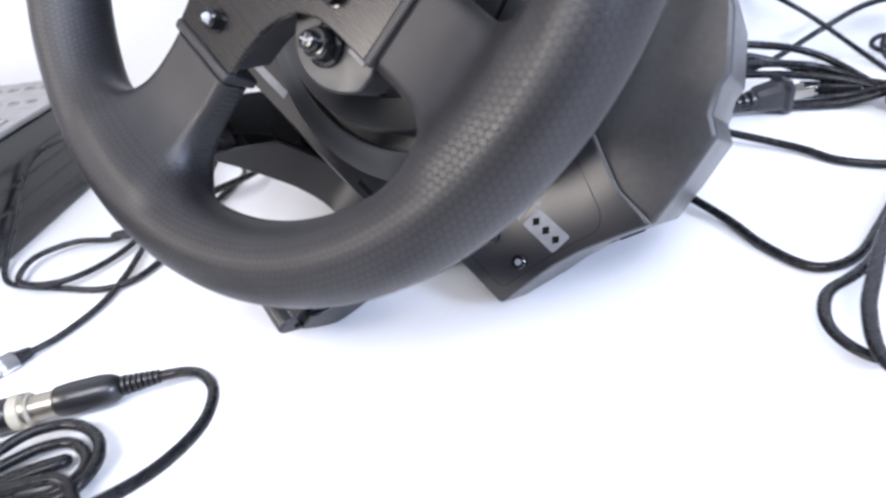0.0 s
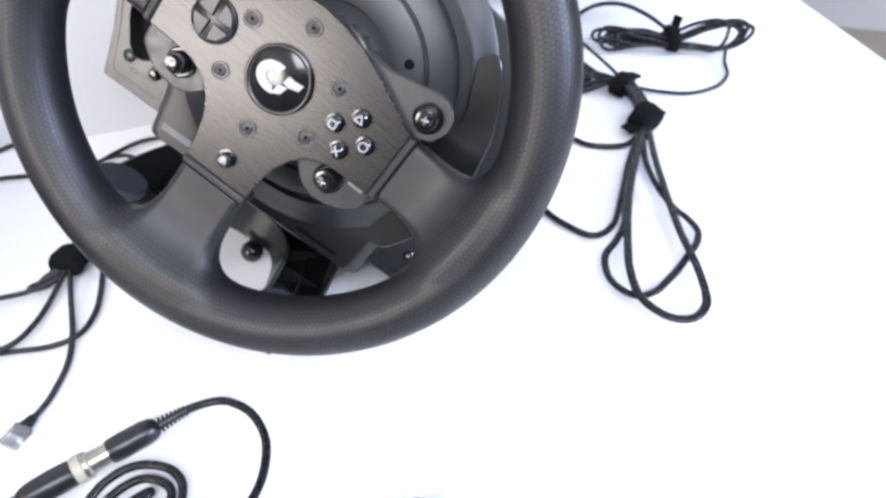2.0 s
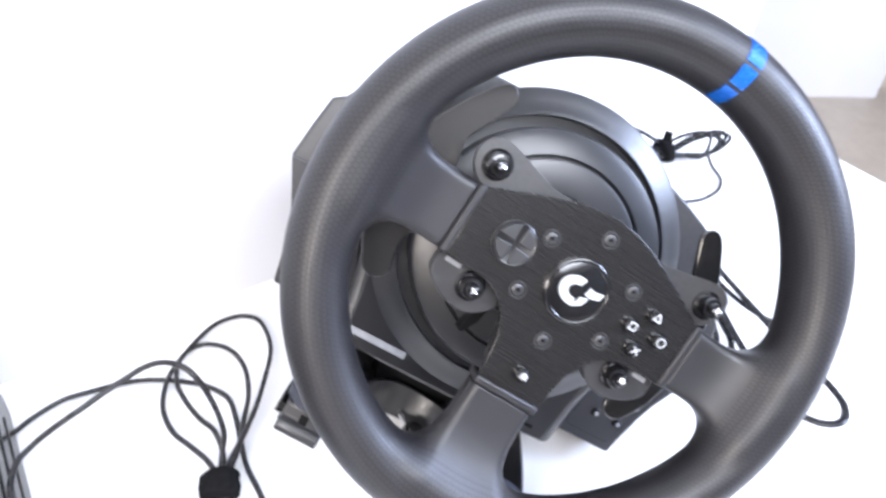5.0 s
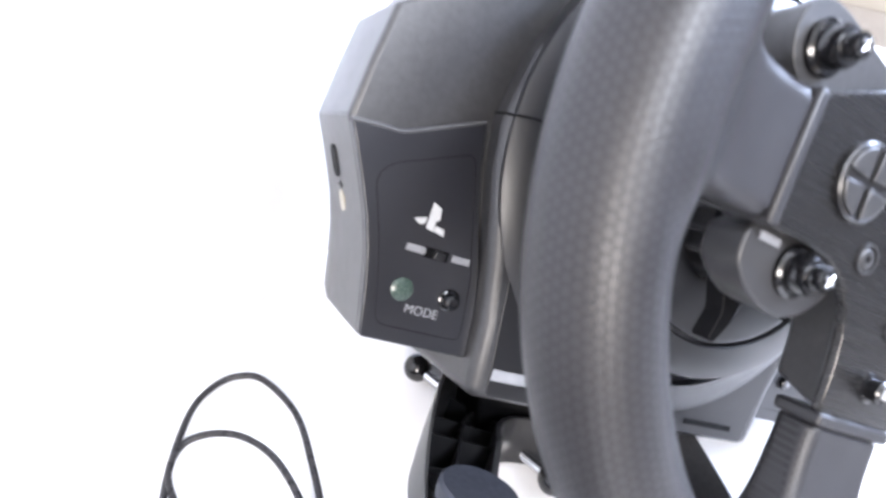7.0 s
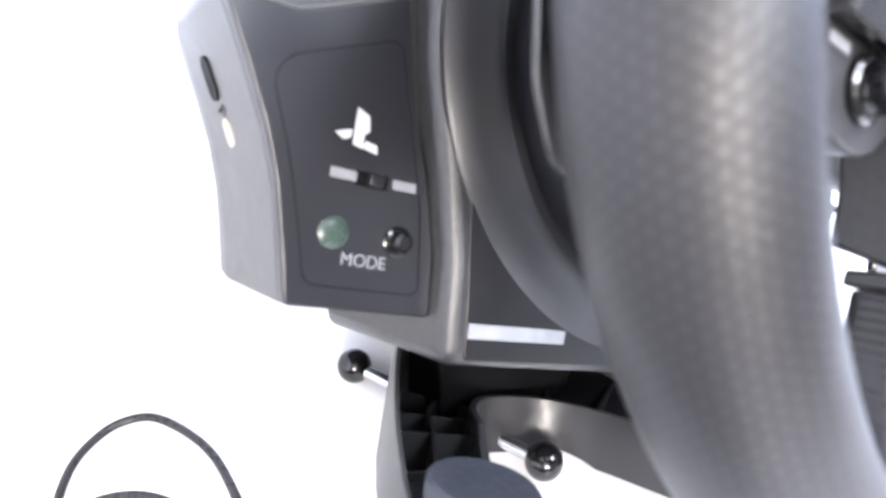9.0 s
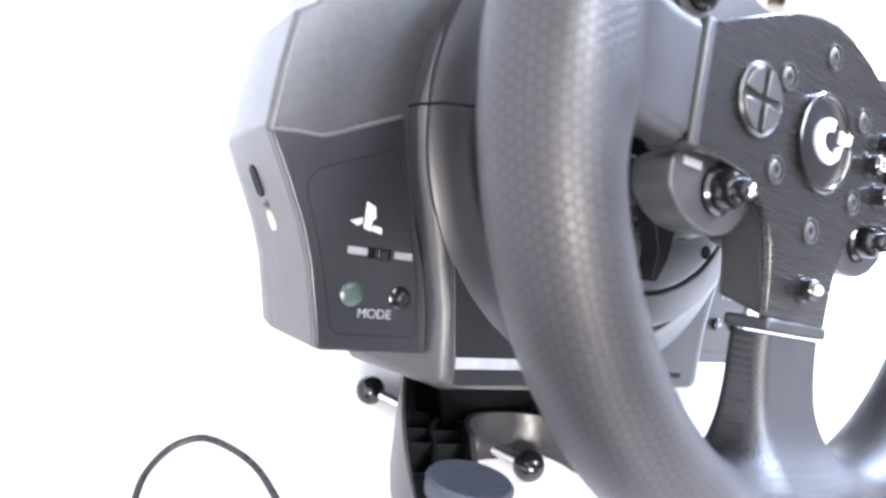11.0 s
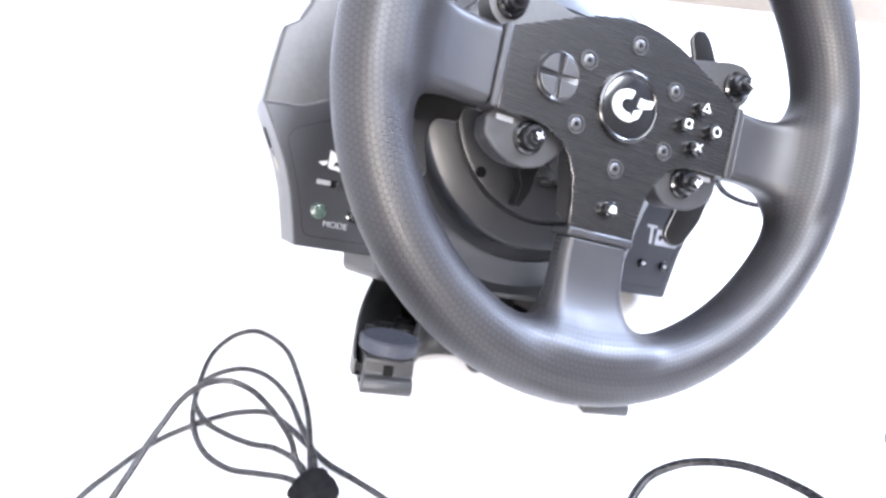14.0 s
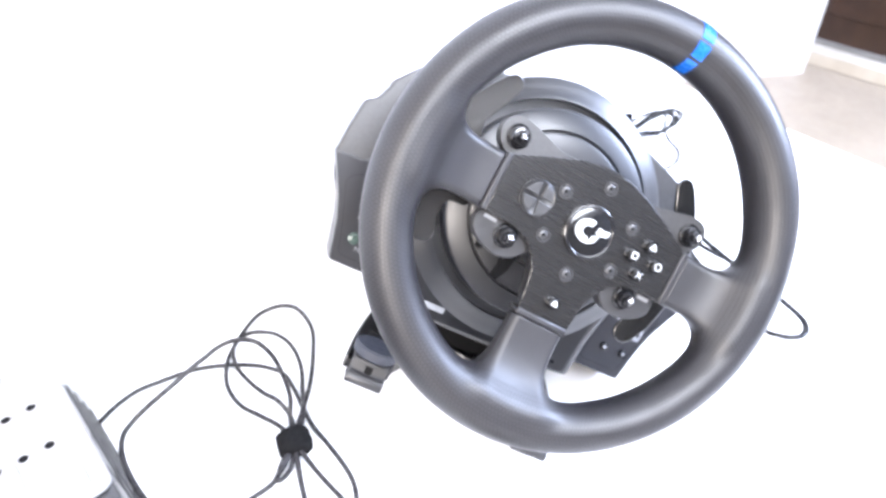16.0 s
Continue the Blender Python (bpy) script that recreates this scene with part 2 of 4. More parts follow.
def glide(points, steps=6, closed=False):
    """A smooth line through a few points."""
    pts = [Vector(p) for p in points]
    count, out = len(pts), []
    for i in range(count if closed else count - 1):
        if closed:
            p = [pts[(i + k - 1) % count] for k in range(4)]
        else:
            p = [pts[max(0, min(count - 1, i + k - 1))] for k in range(4)]
        for s in range(steps):
            t = s / steps
            out.append(0.5 * (2 * p[1] + (p[2] - p[0]) * t + (2 * p[0] - 5 * p[1] + 4 * p[2] - p[3]) * t * t + (3 * p[1] - p[0] - 3 * p[2] + p[3]) * t**3))
    if not closed:
        out.append(pts[-1])
    return out


def sweep(points, radius, bm=None, segs=8, closed=False, flat=1.0):
    """A round cord along a line; radius may be a number or a function of the way from 0 to 1."""
    pts = [Vector(p) for p in points]
    count, rings = len(pts), []
    side = None
    for i, p in enumerate(pts):
        ahead = (pts[(i + 1) % count] if closed or i + 1 < count else p) - (pts[i - 1] if closed or i else p)
        ahead.normalize()
        if side is None:
            side = ahead.cross(Vector((0, 0, 1)) if abs(ahead.z) < 0.9 else Vector((1, 0, 0)))
        side = (side - ahead * side.dot(ahead)).normalized()
        up = side.cross(ahead)
        r = radius(i / (count - 1)) if callable(radius) else radius
        rings.append([p + side * (r * math.cos(2 * math.pi * k / segs)) + up * (r * flat * math.sin(2 * math.pi * k / segs)) for k in range(segs)])
    return loft(rings, bm, True, closed)


def box(x0, x1, y0, y1, z0, z1, bm=None):
    bm = bm or bmesh.new()
    return prism([(x0, z0), (x1, z0), (x1, z1), (x0, z1)], y0, y1, bm)


def rod(a, b, r0, r1=None, bm=None, segs=20):
    """A straight round bar from a to b."""
    a, b = Vector(a), Vector(b)
    r1 = r0 if r1 is None else r1
    ahead = (b - a).normalized()
    side = ahead.cross(Vector((0, 0, 1)) if abs(ahead.z) < 0.9 else Vector((1, 0, 0))).normalized()
    up = side.cross(ahead)
    rings = [[p + (side * math.cos(2 * math.pi * k / segs) + up * math.sin(2 * math.pi * k / segs)) * r for k in range(segs)] for p, r in ((a, r0), (b, r1))]
    return loft(rings, bm)


def ball(centre, r, bm=None, segs=24):
    bm = bm or bmesh.new()
    bmesh.ops.create_uvsphere(bm, u_segments=segs, v_segments=segs // 2, radius=r, matrix=Matrix.Translation(centre))
    return bm


def rounded(points, r, steps=4):
    """An outline in x and z with its corners rounded off."""
    out, count = [], len(points)
    for i in range(count):
        p0, p, p1 = Vector(points[i - 1]), Vector(points[i]), Vector(points[(i + 1) % count])
        ra = min(r, (p0 - p).length * 0.45, (p1 - p).length * 0.45)
        a, b = p + (p0 - p).normalized() * ra, p + (p1 - p).normalized() * ra
        for s in range(steps + 1):
            t = s / steps
            out.append(tuple(a * (1 - t) ** 2 + p * 2 * t * (1 - t) + b * t * t))
    return out


def mirrored(half):
    """An outline from its right half, given from top to bottom."""
    return list(half) + [(-x, z) for x, z in reversed(half) if abs(x) > 1e-6]


def lettering(name, text, size, matrix, material, parent, label=""):
    """Raised print in the built-in font, as a mesh; matrix carries the writing's plane to its place."""
    curve = bpy.data.curves.new(name, "FONT")
    curve.body, curve.size, curve.extrude, curve.align_x, curve.align_y = text, size, 0.0001, "CENTER", "CENTER"
    carrier = bpy.data.objects.new(name, curve)
    scene.collection.objects.link(carrier)
    bpy.context.view_layer.update()
    mesh = bpy.data.meshes.new_from_object(carrier.evaluated_get(bpy.context.evaluated_depsgraph_get()))
    bpy.data.objects.remove(carrier)
    bpy.data.curves.remove(curve)
    mesh.transform(matrix)
    mesh.materials.clear()
    mesh.materials.append(material)
    ob = new(name, mesh)
    ob.parent = parent
    if label:
        tagged(ob, label)
    return ob


FACE = Matrix.Rotation(radians(90), 4, "X")   # lays writing onto a face that looks along -y

# ---------------------------------------------------------------- the setting
WALL_Y, EDGE_X, FLOOR_Z = 0.298, 0.655, -0.73


def upright(outline, z0, z1, bm=None):
    """An outline in x and y, raised from z0 to z1."""
    bm = bm or bmesh.new()
    low = [bm.verts.new((x, y, z0)) for x, y in outline]
    top = [bm.verts.new((x, y, z1)) for x, y in outline]
    bm.faces.new(low)
    bm.faces.new(top[::-1])
    for i in range(len(low)):
        j = (i + 1) % len(low)
        bm.faces.new((low[j], low[i], top[i], top[j]))
    return bm


def slab(name, outline, z0, z1, material, label, category, bevel=0.0):
    return tagged(part(name, upright(outline, z0, z1), material, bevel=bevel), label, category, kind="structure")


table = thing("table", "white laminate table top with straight edges", "table")
part("tabletop", upright([(-1.1, -0.42), (0.548, -0.42), (EDGE_X, WALL_Y), (-1.1, WALL_Y)], -0.026, 0.0), M_TABLE, table, bevel=0.0015)
for x, y in ((-1.04, -0.36), (0.50, -0.36), (-1.04, 0.24), (0.58, 0.24)):
    part("leg", box(x - 0.02, x + 0.02, y - 0.02, y + 0.02, FLOOR_Z, -0.026), M_BOARD, table, bevel=0.002)

slab("wall_back", [(-3.0, WALL_Y), (EDGE_X + 0.002, WALL_Y), (EDGE_X + 0.002, WALL_Y + 0.02), (-3.0, WALL_Y + 0.02)], FLOOR_Z, 1.9, M_BOARD, "smooth matt white partition wall behind the table", "wall")
ROOM = [(-3.0, -3.0), (4.6, -3.0), (4.6, 4.0), (-3.0, 4.0)]
slab("floor", ROOM, FLOOR_Z - 0.05, FLOOR_Z, M_FLOOR, "beige stone floor with faint stains", "floor")
slab("ceiling", ROOM, 1.9, 1.95, M_CEIL, "plain pale ceiling", "ceiling")
# south and west are unseen, in a darker tone that only shapes reflections
for side, outline in (("south", [(-3.0, -3.05), (4.6, -3.05), (4.6, -3.0), (-3.0, -3.0)]), ("west", [(-3.05, -3.0), (-3.0, -3.0), (-3.0, 4.0), (-3.05, 4.0)]),
                      ("east", [(4.6, -3.0), (4.65, -3.0), (4.65, 4.0), (4.6, 4.0)]), ("north", [(-3.0, 4.0), (4.6, 4.0), (4.6, 4.05), (-3.0, 4.05)])):
    slab("wall_" + side, outline, FLOOR_Z, 1.9, M_WALL if side in ("north", "east") else M_UNSEEN, "plain grey painted wall of the room", "wall")
# a pier of the room and the dark doorway beside it
slab("wall_pier", [(1.45, 1.70), (2.80, 0.80), (2.93, 0.985), (1.58, 1.89)], FLOOR_Z, 1.9, M_WALL, "pale grey painted pier standing on the floor", "wall")
slab("doorstep", [(2.945, 0.98), (2.845, -0.15), (3.15, -0.18), (3.26, 0.95)], FLOOR_Z, FLOOR_Z + 0.06, M_STONE, "worn pale stone doorstep below the door", "doorstep", bevel=0.004)
door = thing("door_1", "dark brown wooden door with dusty marks", "door", kind="structure")
HINGE, LATCH = Vector((3.06, 0.98)), Vector((2.94, -0.22))
out = Vector((-0.995, 0.0995)) * 0.012
part("leaf", upright([tuple(HINGE), tuple(LATCH), tuple(LATCH - 3 * out), tuple(HINGE - 3 * out)], FLOOR_Z + 0.06, 1.3), M_WOOD, door, bevel=0.003)
for k in range(2):
    p, q = HINGE.lerp(LATCH, 0.10 + 0.42 * k), HINGE.lerp(LATCH, 0.46 + 0.42 * k)
    part("panel", upright([tuple(p), tuple(q), tuple(q + out), tuple(p + out)], FLOOR_Z + 0.2, FLOOR_Z + 0.8), M_WOOD, door, bevel=0.006)
part("kick_strip", upright([tuple(HINGE + out), tuple(LATCH + out), tuple(LATCH), tuple(HINGE)], FLOOR_Z + 0.06, FLOOR_Z + 0.085), M_PEDALMETAL, door, "dull grey metal strip along the door's foot", bevel=0.002)

slab("wall_doorway", [(2.94, -0.23), (2.68, -3.0), (2.86, -3.0), (3.12, -0.25)], FLOOR_Z, 1.9, M_WALL, "plain grey wall beside the door", "wall")
slab("wall_jamb", [(2.90, 0.99), (3.07, 0.985), (3.10, 1.10), (2.80, 1.10)], FLOOR_Z, 1.9, M_WALL, "narrow grey wall between pier and door", "wall")
slab("wall_lintel", [(3.062, 0.978), (2.942, -0.222), (3.12, -0.24), (3.24, 0.96)], 1.304, 1.9, M_WALL, "plain grey wall above the door", "wall")

# ---------------------------------------------------------------- the racing wheel
# x to the wheel's right, y into the base, z up the wheel; the whole set leans on one corner of its base
STAND = Matrix(((0.59728, 0.41569, 0.68590, 0.0), (-0.61668, 0.78482, 0.06136, 0.0), (-0.51281, -0.45963, 0.72510, 0.1848), (0, 0, 0, 1)))
STEER = Matrix.Rotation(radians(-2.7), 4, "Y")   # the base stands turned a little against the wheel
racer = thing("racing_wheel", "black racing wheel with base and clamp leaning on a table", "steering wheel", STAND)


def off_ring(x, y, z):
    """How far places lie outside the grip ring's tube, which swells a little under the thumbs."""
    turn = np.degrees(np.arctan2(z, np.abs(x)))
    swell = 1 + 0.05 * np.exp(-(((turn - 40) / 16) ** 2))
    return (np.hypot((np.hypot(x, z) - RIM_R) / (RIM_A * swell), (y - RIM_Y) / (RIM_B * swell)) - 1) * 0.0162


def off_arm(x, y, z, start, half0, half1):
    """How far places lie outside a flat arm with rounded edges, which runs out along +x."""
    s = np.clip((x - start) / (RIM_R - start), 0, 1)
    front, back, edge = -0.0014 - 0.0150 * (0.14 * s + 0.86 * s ** 2.5), 0.0122, 0.0045
    q1 = np.abs(z) - (half0 + (half1 - half0) * s + 0.011 * s ** 4) + edge
    q2 = np.abs(y - (front + back) / 2) - (back - front) / 2 + edge
    d = np.hypot(np.maximum(q1, 0), np.maximum(q2, 0)) + np.minimum(np.maximum(q1, q2), 0) - edge
    return np.maximum(np.maximum(d, start - x), np.hypot(x, z) - RIM_R)


def run_together(a, b, width):
    """Two forms joined over a soft hollow."""
    h = np.maximum(width - np.abs(a - b), 0) / width
    return np.minimum(a, b) - h ** 3 * width / 6


def off_grip(x, y, z):
    """The moulded rubber: the ring and its three arms, in hollow curves that die out on the ring's outer half."""
    ring = off_ring(x, y, z)
    f = np.clip((RIM_R + 0.006 - np.hypot(x, z)) / 0.022, 0, 1)
    f = np.maximum(f * f * f * (6 * f * f - 15 * f + 10), 0.02)
    side = run_together(ring, off_arm(np.abs(x), y, z, 0.0700, 0.0180, 0.0165), (0.034 - 0.002 * np.tanh(z / 0.01)) * f)
    return run_together(side, off_arm(-z, y, x, 0.0650, 0.0182, 0.0185), 0.035 * f)


def skin(field, low, high, step):
    """The zero surface of a field as quads, one place to each crossed cell, drawn onto the surface, with its normals."""
    axes = [np.arange(a, b + step, step) for a, b in zip(low, high)]
    grid = np.meshgrid(*axes, indexing="ij")
    inside = field(*grid) < 0
    count = [len(a) for a in axes]
    crossed = np.zeros([c - 1 for c in count], bool)
    first = inside[:-1, :-1, :-1]
    for i, j, k in ((1, 0, 0), (0, 1, 0), (0, 0, 1), (1, 1, 0), (1, 0, 1), (0, 1, 1), (1, 1, 1)):
        crossed |= first != inside[i:count[0] - 1 + i, j:count[1] - 1 + j, k:count[2] - 1 + k]
    number = np.full(crossed.shape, -1)
    number[crossed] = np.arange(crossed.sum())
    points = np.stack([axes[n][c] + step / 2 for n, c in enumerate(np.nonzero(crossed))], 1)

    def slope(p):
        e = 0.00012
        g = np.stack([field(*(p + d).T) - field(*(p - d).T) for d in np.eye(3) * e], 1) / (2 * e)
        return g

    for _ in range(6):
        g = slope(points)
        points = points - g * np.clip(field(*points.T) / np.maximum((g * g).sum(1), 0.05), -step, step)[:, None]
    normals = slope(points)
    normals /= np.linalg.norm(normals, axis=1)[:, None]
    quads = []
    for axis in range(3):
        b, c = (axis + 1) % 3, (axis + 2) % 3
        lower = [slice(None)] * 3
        upper = [slice(None)] * 3
        lower[axis], upper[axis] = slice(0, -1), slice(1, None)
        here, there = inside[tuple(lower)], inside[tuple(upper)]
        at = np.stack(np.nonzero(here != there), 1)
        at = at[(at[:, b] > 0) & (at[:, c] > 0) & (at[:, b] < count[b] - 1) & (at[:, c] < count[c] - 1)]
        outward = here[tuple(at.T)]
        corners = []
        for db, dc in ((1, 1), (0, 1), (0, 0), (1, 0)):
            q = at.copy()
            q[:, b] -= db
            q[:, c] -= dc
            corners.append(number[tuple(q.T)])
        quad = np.stack(corners, 1)
        quad[~outward] = quad[~outward][:, ::-1]
        quads.append(quad)
    return points, normals, np.concatenate(quads)


def moulded(name, points, normals, quads, material, label):
    """Some quads of a skin as one part, with the whole skin's normals."""
    used, faces = np.unique(quads, return_inverse=True)
    mesh = bpy.data.meshes.new(name)
    mesh.from_pydata(points[used].tolist(), [], faces.reshape(-1, 4).tolist())
    mesh.materials.append(material)
    mesh.shade_smooth()
    mesh.normals_split_custom_set_from_vertices(normals[used].tolist())
    ob = new(name, mesh)
    ob.parent = racer
    return tagged(ob, label)


SKIN = skin(off_grip, (-0.147, -0.028, -0.147), (0.147, 0.020, 0.147), 0.0016)
MIDDLE = SKIN[0][SKIN[2]].mean(1)
ARMS = np.where(off_ring(*MIDDLE.T) < 0.008, 0, np.where(np.abs(MIDDLE[:, 0]) < -MIDDLE[:, 2], 3, np.where(MIDDLE[:, 0] > 0, 1, 2)))
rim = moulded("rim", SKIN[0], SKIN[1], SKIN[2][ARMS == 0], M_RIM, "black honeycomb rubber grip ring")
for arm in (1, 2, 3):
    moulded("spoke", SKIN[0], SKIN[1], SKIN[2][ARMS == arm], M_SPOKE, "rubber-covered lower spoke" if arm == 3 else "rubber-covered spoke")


def stripe_piece(b0, b1):
    """One lacquered piece of the centre mark, lying on the grip's face."""
    rings = []
    for a in (-1.9, -0.95, 0, 0.95, 1.9):
        t = radians(90 + a)
        ring = []
        for grow in (0.0004, -0.002):
            steps = [b0 + (b1 - b0) * s / 6 for s in range(7)]
            for b in steps if grow > 0 else reversed(steps):
                r = RIM_R + (RIM_A + grow) * math.cos(radians(b))
                ring.append((r * math.cos(t), RIM_Y + (RIM_B + grow) * math.sin(radians(b)), r * math.sin(t)))
        rings.append(ring)
    return loft(rings)


for b0, b1 in ((-178, -134), (-127, -92), (-85, -42), (-36, 10)):
    part("centre_mark", stripe_piece(b0, b1), M_BLUE, rim, "bright blue lacquered centre mark")


for turn, reach, half in ((0, 0.0655, 0.0183), (180, 0.0655, 0.0183), (90, 0.0603, 0.0186)):
    m = Matrix.Rotation(radians(turn), 4, "Y")
    part("spoke_collar", box(reach - 0.0002, reach + 0.0042, -0.0024, 0.0132, -half, half), M_SPOKE, racer, bevel=0.0012, xf=m)

PLATE_HALF = [(0.0, 0.0405), (0.012, 0.0392), (0.024, 0.0362), (0.036, 0.0315), (0.0655, 0.0182), (0.0655, -0.0182), (0.050, -0.0185), (0.040, -0.0195), (0.031, -0.0235), (0.0255, -0.030),
              (0.0215, -0.038), (0.0195, -0.048), (0.0183, -0.0603)]
plate = part("hub_plate", prism(mirrored(PLATE_HALF), -0.0012, 0.0016), M_PLATE, racer, "brushed dark metal hub plate", bevel=0.0006)
BACK_HALF = [(0.0, 0.037), (0.024, 0.033), (0.060, 0.0165), (0.064, -0.0165), (0.046, -0.016), (0.030, -0.021), (0.0225, -0.032), (0.0185, -0.046), (0.0165, -0.0600)]
part("hub_back", prism(mirrored(BACK_HALF), 0.0016, 0.019, inset=0.12), M_PLASTIC, racer, "moulded plastic back of the hub", bevel=0.0015)

# six countersunk fixing screws round the badge
for k in range(6):
    a = radians(30 + 60 * k)
    c = (0.0295 * math.cos(a), 0, 0.0295 * math.sin(a))
    screw = part("screw_cup", lathe([(0.0046, -0.0012), (0.0045, -0.0019), (0.0038, -0.0019), (0.0036, -0.0009), (0.0, -0.0009)], 28, centre=c), M_PADMETAL, plate, "recessed cup of a screw")
    part("screw", lathe([(0.0030, -0.0009), (0.0030, -0.0015), (0.0026, -0.0018), (0.0012, -0.0018), (0.0010, -0.0012), (0.0, -0.0012)], 24, centre=c), M_PADMETAL, plate, "small satin steel screw head")
    part("screw_socket", lathe([(0.0010, -0.0012), (0.0009, -0.0013), (0.0, -0.0013)], 12, centre=c), M_DARK, plate, "dark socket of the screw")

badge = part("badge", lathe([(0.0168, -0.0012), (0.0168, -0.0030), (0.0160, -0.0036), (0.0150, -0.0034), (0.0146, -0.0028), (0.0120, -0.0035), (0.0070, -0.0042), (0.0, -0.0045)], 64), M_GLOSS, racer, "domed gloss black badge", angle=50)
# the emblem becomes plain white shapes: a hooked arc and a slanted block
bm = bmesh.new()
arc = [(0.0088 * math.cos(radians(a)) - 0.0020, 0.0074 * math.sin(radians(a))) for a in range(75, 292, 12)] + [(0.0046 * math.cos(radians(a)) - 0.0014, 0.0034 * math.sin(radians(a))) for a in range(280, 82, -14)]
prism(arc, -0.0049, -0.0037, bm)
prism([(0.0006, -0.0070), (0.0046, -0.0046), (0.0062, 0.0002), (0.0016, -0.0016)], -0.0049, -0.0036, bm)
prism([(0.0030, 0.0006), (0.0066, 0.0004), (0.0112, 0.0018), (0.0120, 0.0054), (0.0074, 0.0046), (0.0040, 0.0050)], -0.0049, -0.0036, bm)
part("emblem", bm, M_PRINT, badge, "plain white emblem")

# direction pad with its raised cross
dpad = part("direction_pad", lathe([(0.0112, -0.0012), (0.0112, -0.0024), (0.0104, -0.0030), (0.0092, -0.0024), (0.0, -0.0021)], 48, centre=(-0.0400, 0, 0.0030)), M_SATIN, racer, "round four-way direction pad")
bm = bmesh.new()
for turn in (45, 135, 225, 315):
    c, s = math.cos(radians(turn)), math.sin(radians(turn))
    shape = [(0.0014, 0.0)] + [(0.0098 * math.cos(radians(a)), 0.0098 * math.sin(radians(a))) for a in range(-36, 37, 9)]
    prism([(-0.04 + u * c - v * s, 0.003 + u * s + v * c) for u, v in shape], -0.0036, -0.0021, bm)
part("pad_segment", bm, M_PADMETAL, dpad, "grey raised quarters of the direction pad", bevel=0.0005)


def button(name, x, z, r, symbol):
    top = -0.0062
    body = part(name, lathe([(r + 0.0012, -0.0012), (r + 0.0011, -0.0018), (r, -0.0019), (r, top + 0.0008), (r - 0.0008, top), (0.0, top - 0.0001)], 28, centre=(x, 0, z)), M_GLOSS, racer, "small gloss black push button")
    bm = bmesh.new()
    w = r * 0.62

    def bar(pts):
        for (ax, az), (bx, bz) in zip(pts, pts[1:]):
            rod((x + ax, top - 0.0002, z + az), (x + bx, top - 0.0002, z + bz), 0.00042, bm=bm, segs=6)

    if symbol == "triangle":
        bar([(0, w), (w, -0.7 * w), (-w, -0.7 * w), (0, w)])
    elif symbol == "square":
        bar([(-w * 0.8, -w * 0.8), (w * 0.8, -w * 0.8), (w * 0.8, w * 0.8), (-w * 0.8, w * 0.8), (-w * 0.8, -w * 0.8)])
    elif symbol == "circle":
        bar([(w * math.cos(radians(a)), w * math.sin(radians(a))) for a in range(0, 361, 30)])
    elif symbol == "cross":
        bar([(-w * 0.8, -w * 0.8), (w * 0.8, w * 0.8)])
        bar([(-w * 0.8, w * 0.8), (w * 0.8, -w * 0.8)])
    else:
        ball((x, top, z), r * 0.55, bm, 10)
        bar([(-w, -w * 0.5), (w, -w * 0.5)])
    part("symbol", bm, M_PRINT, body, "silver-white symbol")
    return body


for x, z, symbol in ((0.0420, 0.0105, "triangle"), (0.0330, 0.0005, "square"), (0.0510, 0.0010, "circle"), (0.0418, -0.0090, "cross")):
    button("button", x, z, 0.0036, symbol)
button("home_button", 0.0, -0.0488, 0.0036, "mark")

# four selector lugs with their knobs
LUG_UP = [(0.020, 0.0365), (0.036, 0.0350), (0.062, 0.0415), (0.070, 0.0420), (0.0765, 0.0385), (0.0785, 0.0310), (0.0760, 0.0235), (0.0700, 0.0185), (0.055, 0.0170), (0.030, 0.022)]
LUG_LOW = [(0.022, -0.018), (0.040, -0.014), (0.064, -0.016), (0.0675, -0.020), (0.0670, -0.0290), (0.0600, -0.0350), (0.0520, -0.0385), (0.0430, -0.0395), (0.0350, -0.0370), (0.0280, -0.0300)]


def selector(flip, outline, centre, label_bar):
    m = Matrix.Diagonal((flip, 1, 1, 1))
    lug = part("selector_lug", prism(rounded(outline, 0.0032), 0.0045, 0.020, inset=0.10), M_GREY if label_bar else M_PLASTIC, racer, "tapered plastic lug", bevel=0.0016, xf=m)
    c = (centre[0], 0, centre[1])
    knob = lathe([(0.0076, 0.0046), (0.0076, 0.0030), (0.0066, 0.0022), (0.0058, 0.0022), (0.0056, -0.0015), (0.0050, -0.0028), (0.0036, -0.0030), (0.0034, -0.0060), (0.0028, -0.0068), (0.0, -0.0070)], 32, centre=c)
    part("knob", knob, M_GLOSS, lug, "gloss black rotary knob", xf=m)
    bm = bmesh.new()
    for a in (20, 110, 200, 290):
        rod((c[0], -0.0070, c[2]), (c[0] + 0.0019 * math.cos(radians(a)), -0.0068, c[2] + 0.0019 * math.sin(radians(a))), 0.0005, bm=bm, segs=6)
    part("knob_cap", bm, M_PEWTER, lug, "silver mark on the knob", xf=m)
    if label_bar:
        part("print_bar", box(c[0] + 0.0090, c[0] + 0.0175, 0.0040, 0.0050, c[2] + 0.0042, c[2] + 0.0066), M_INK, lug, "plain white printed bar", xf=m)


for flip in (1, -1):
    selector(flip, LUG_UP, (0.0665, 0.0297), False)
    selector(flip, LUG_LOW, (0.0452, -0.0257), True)

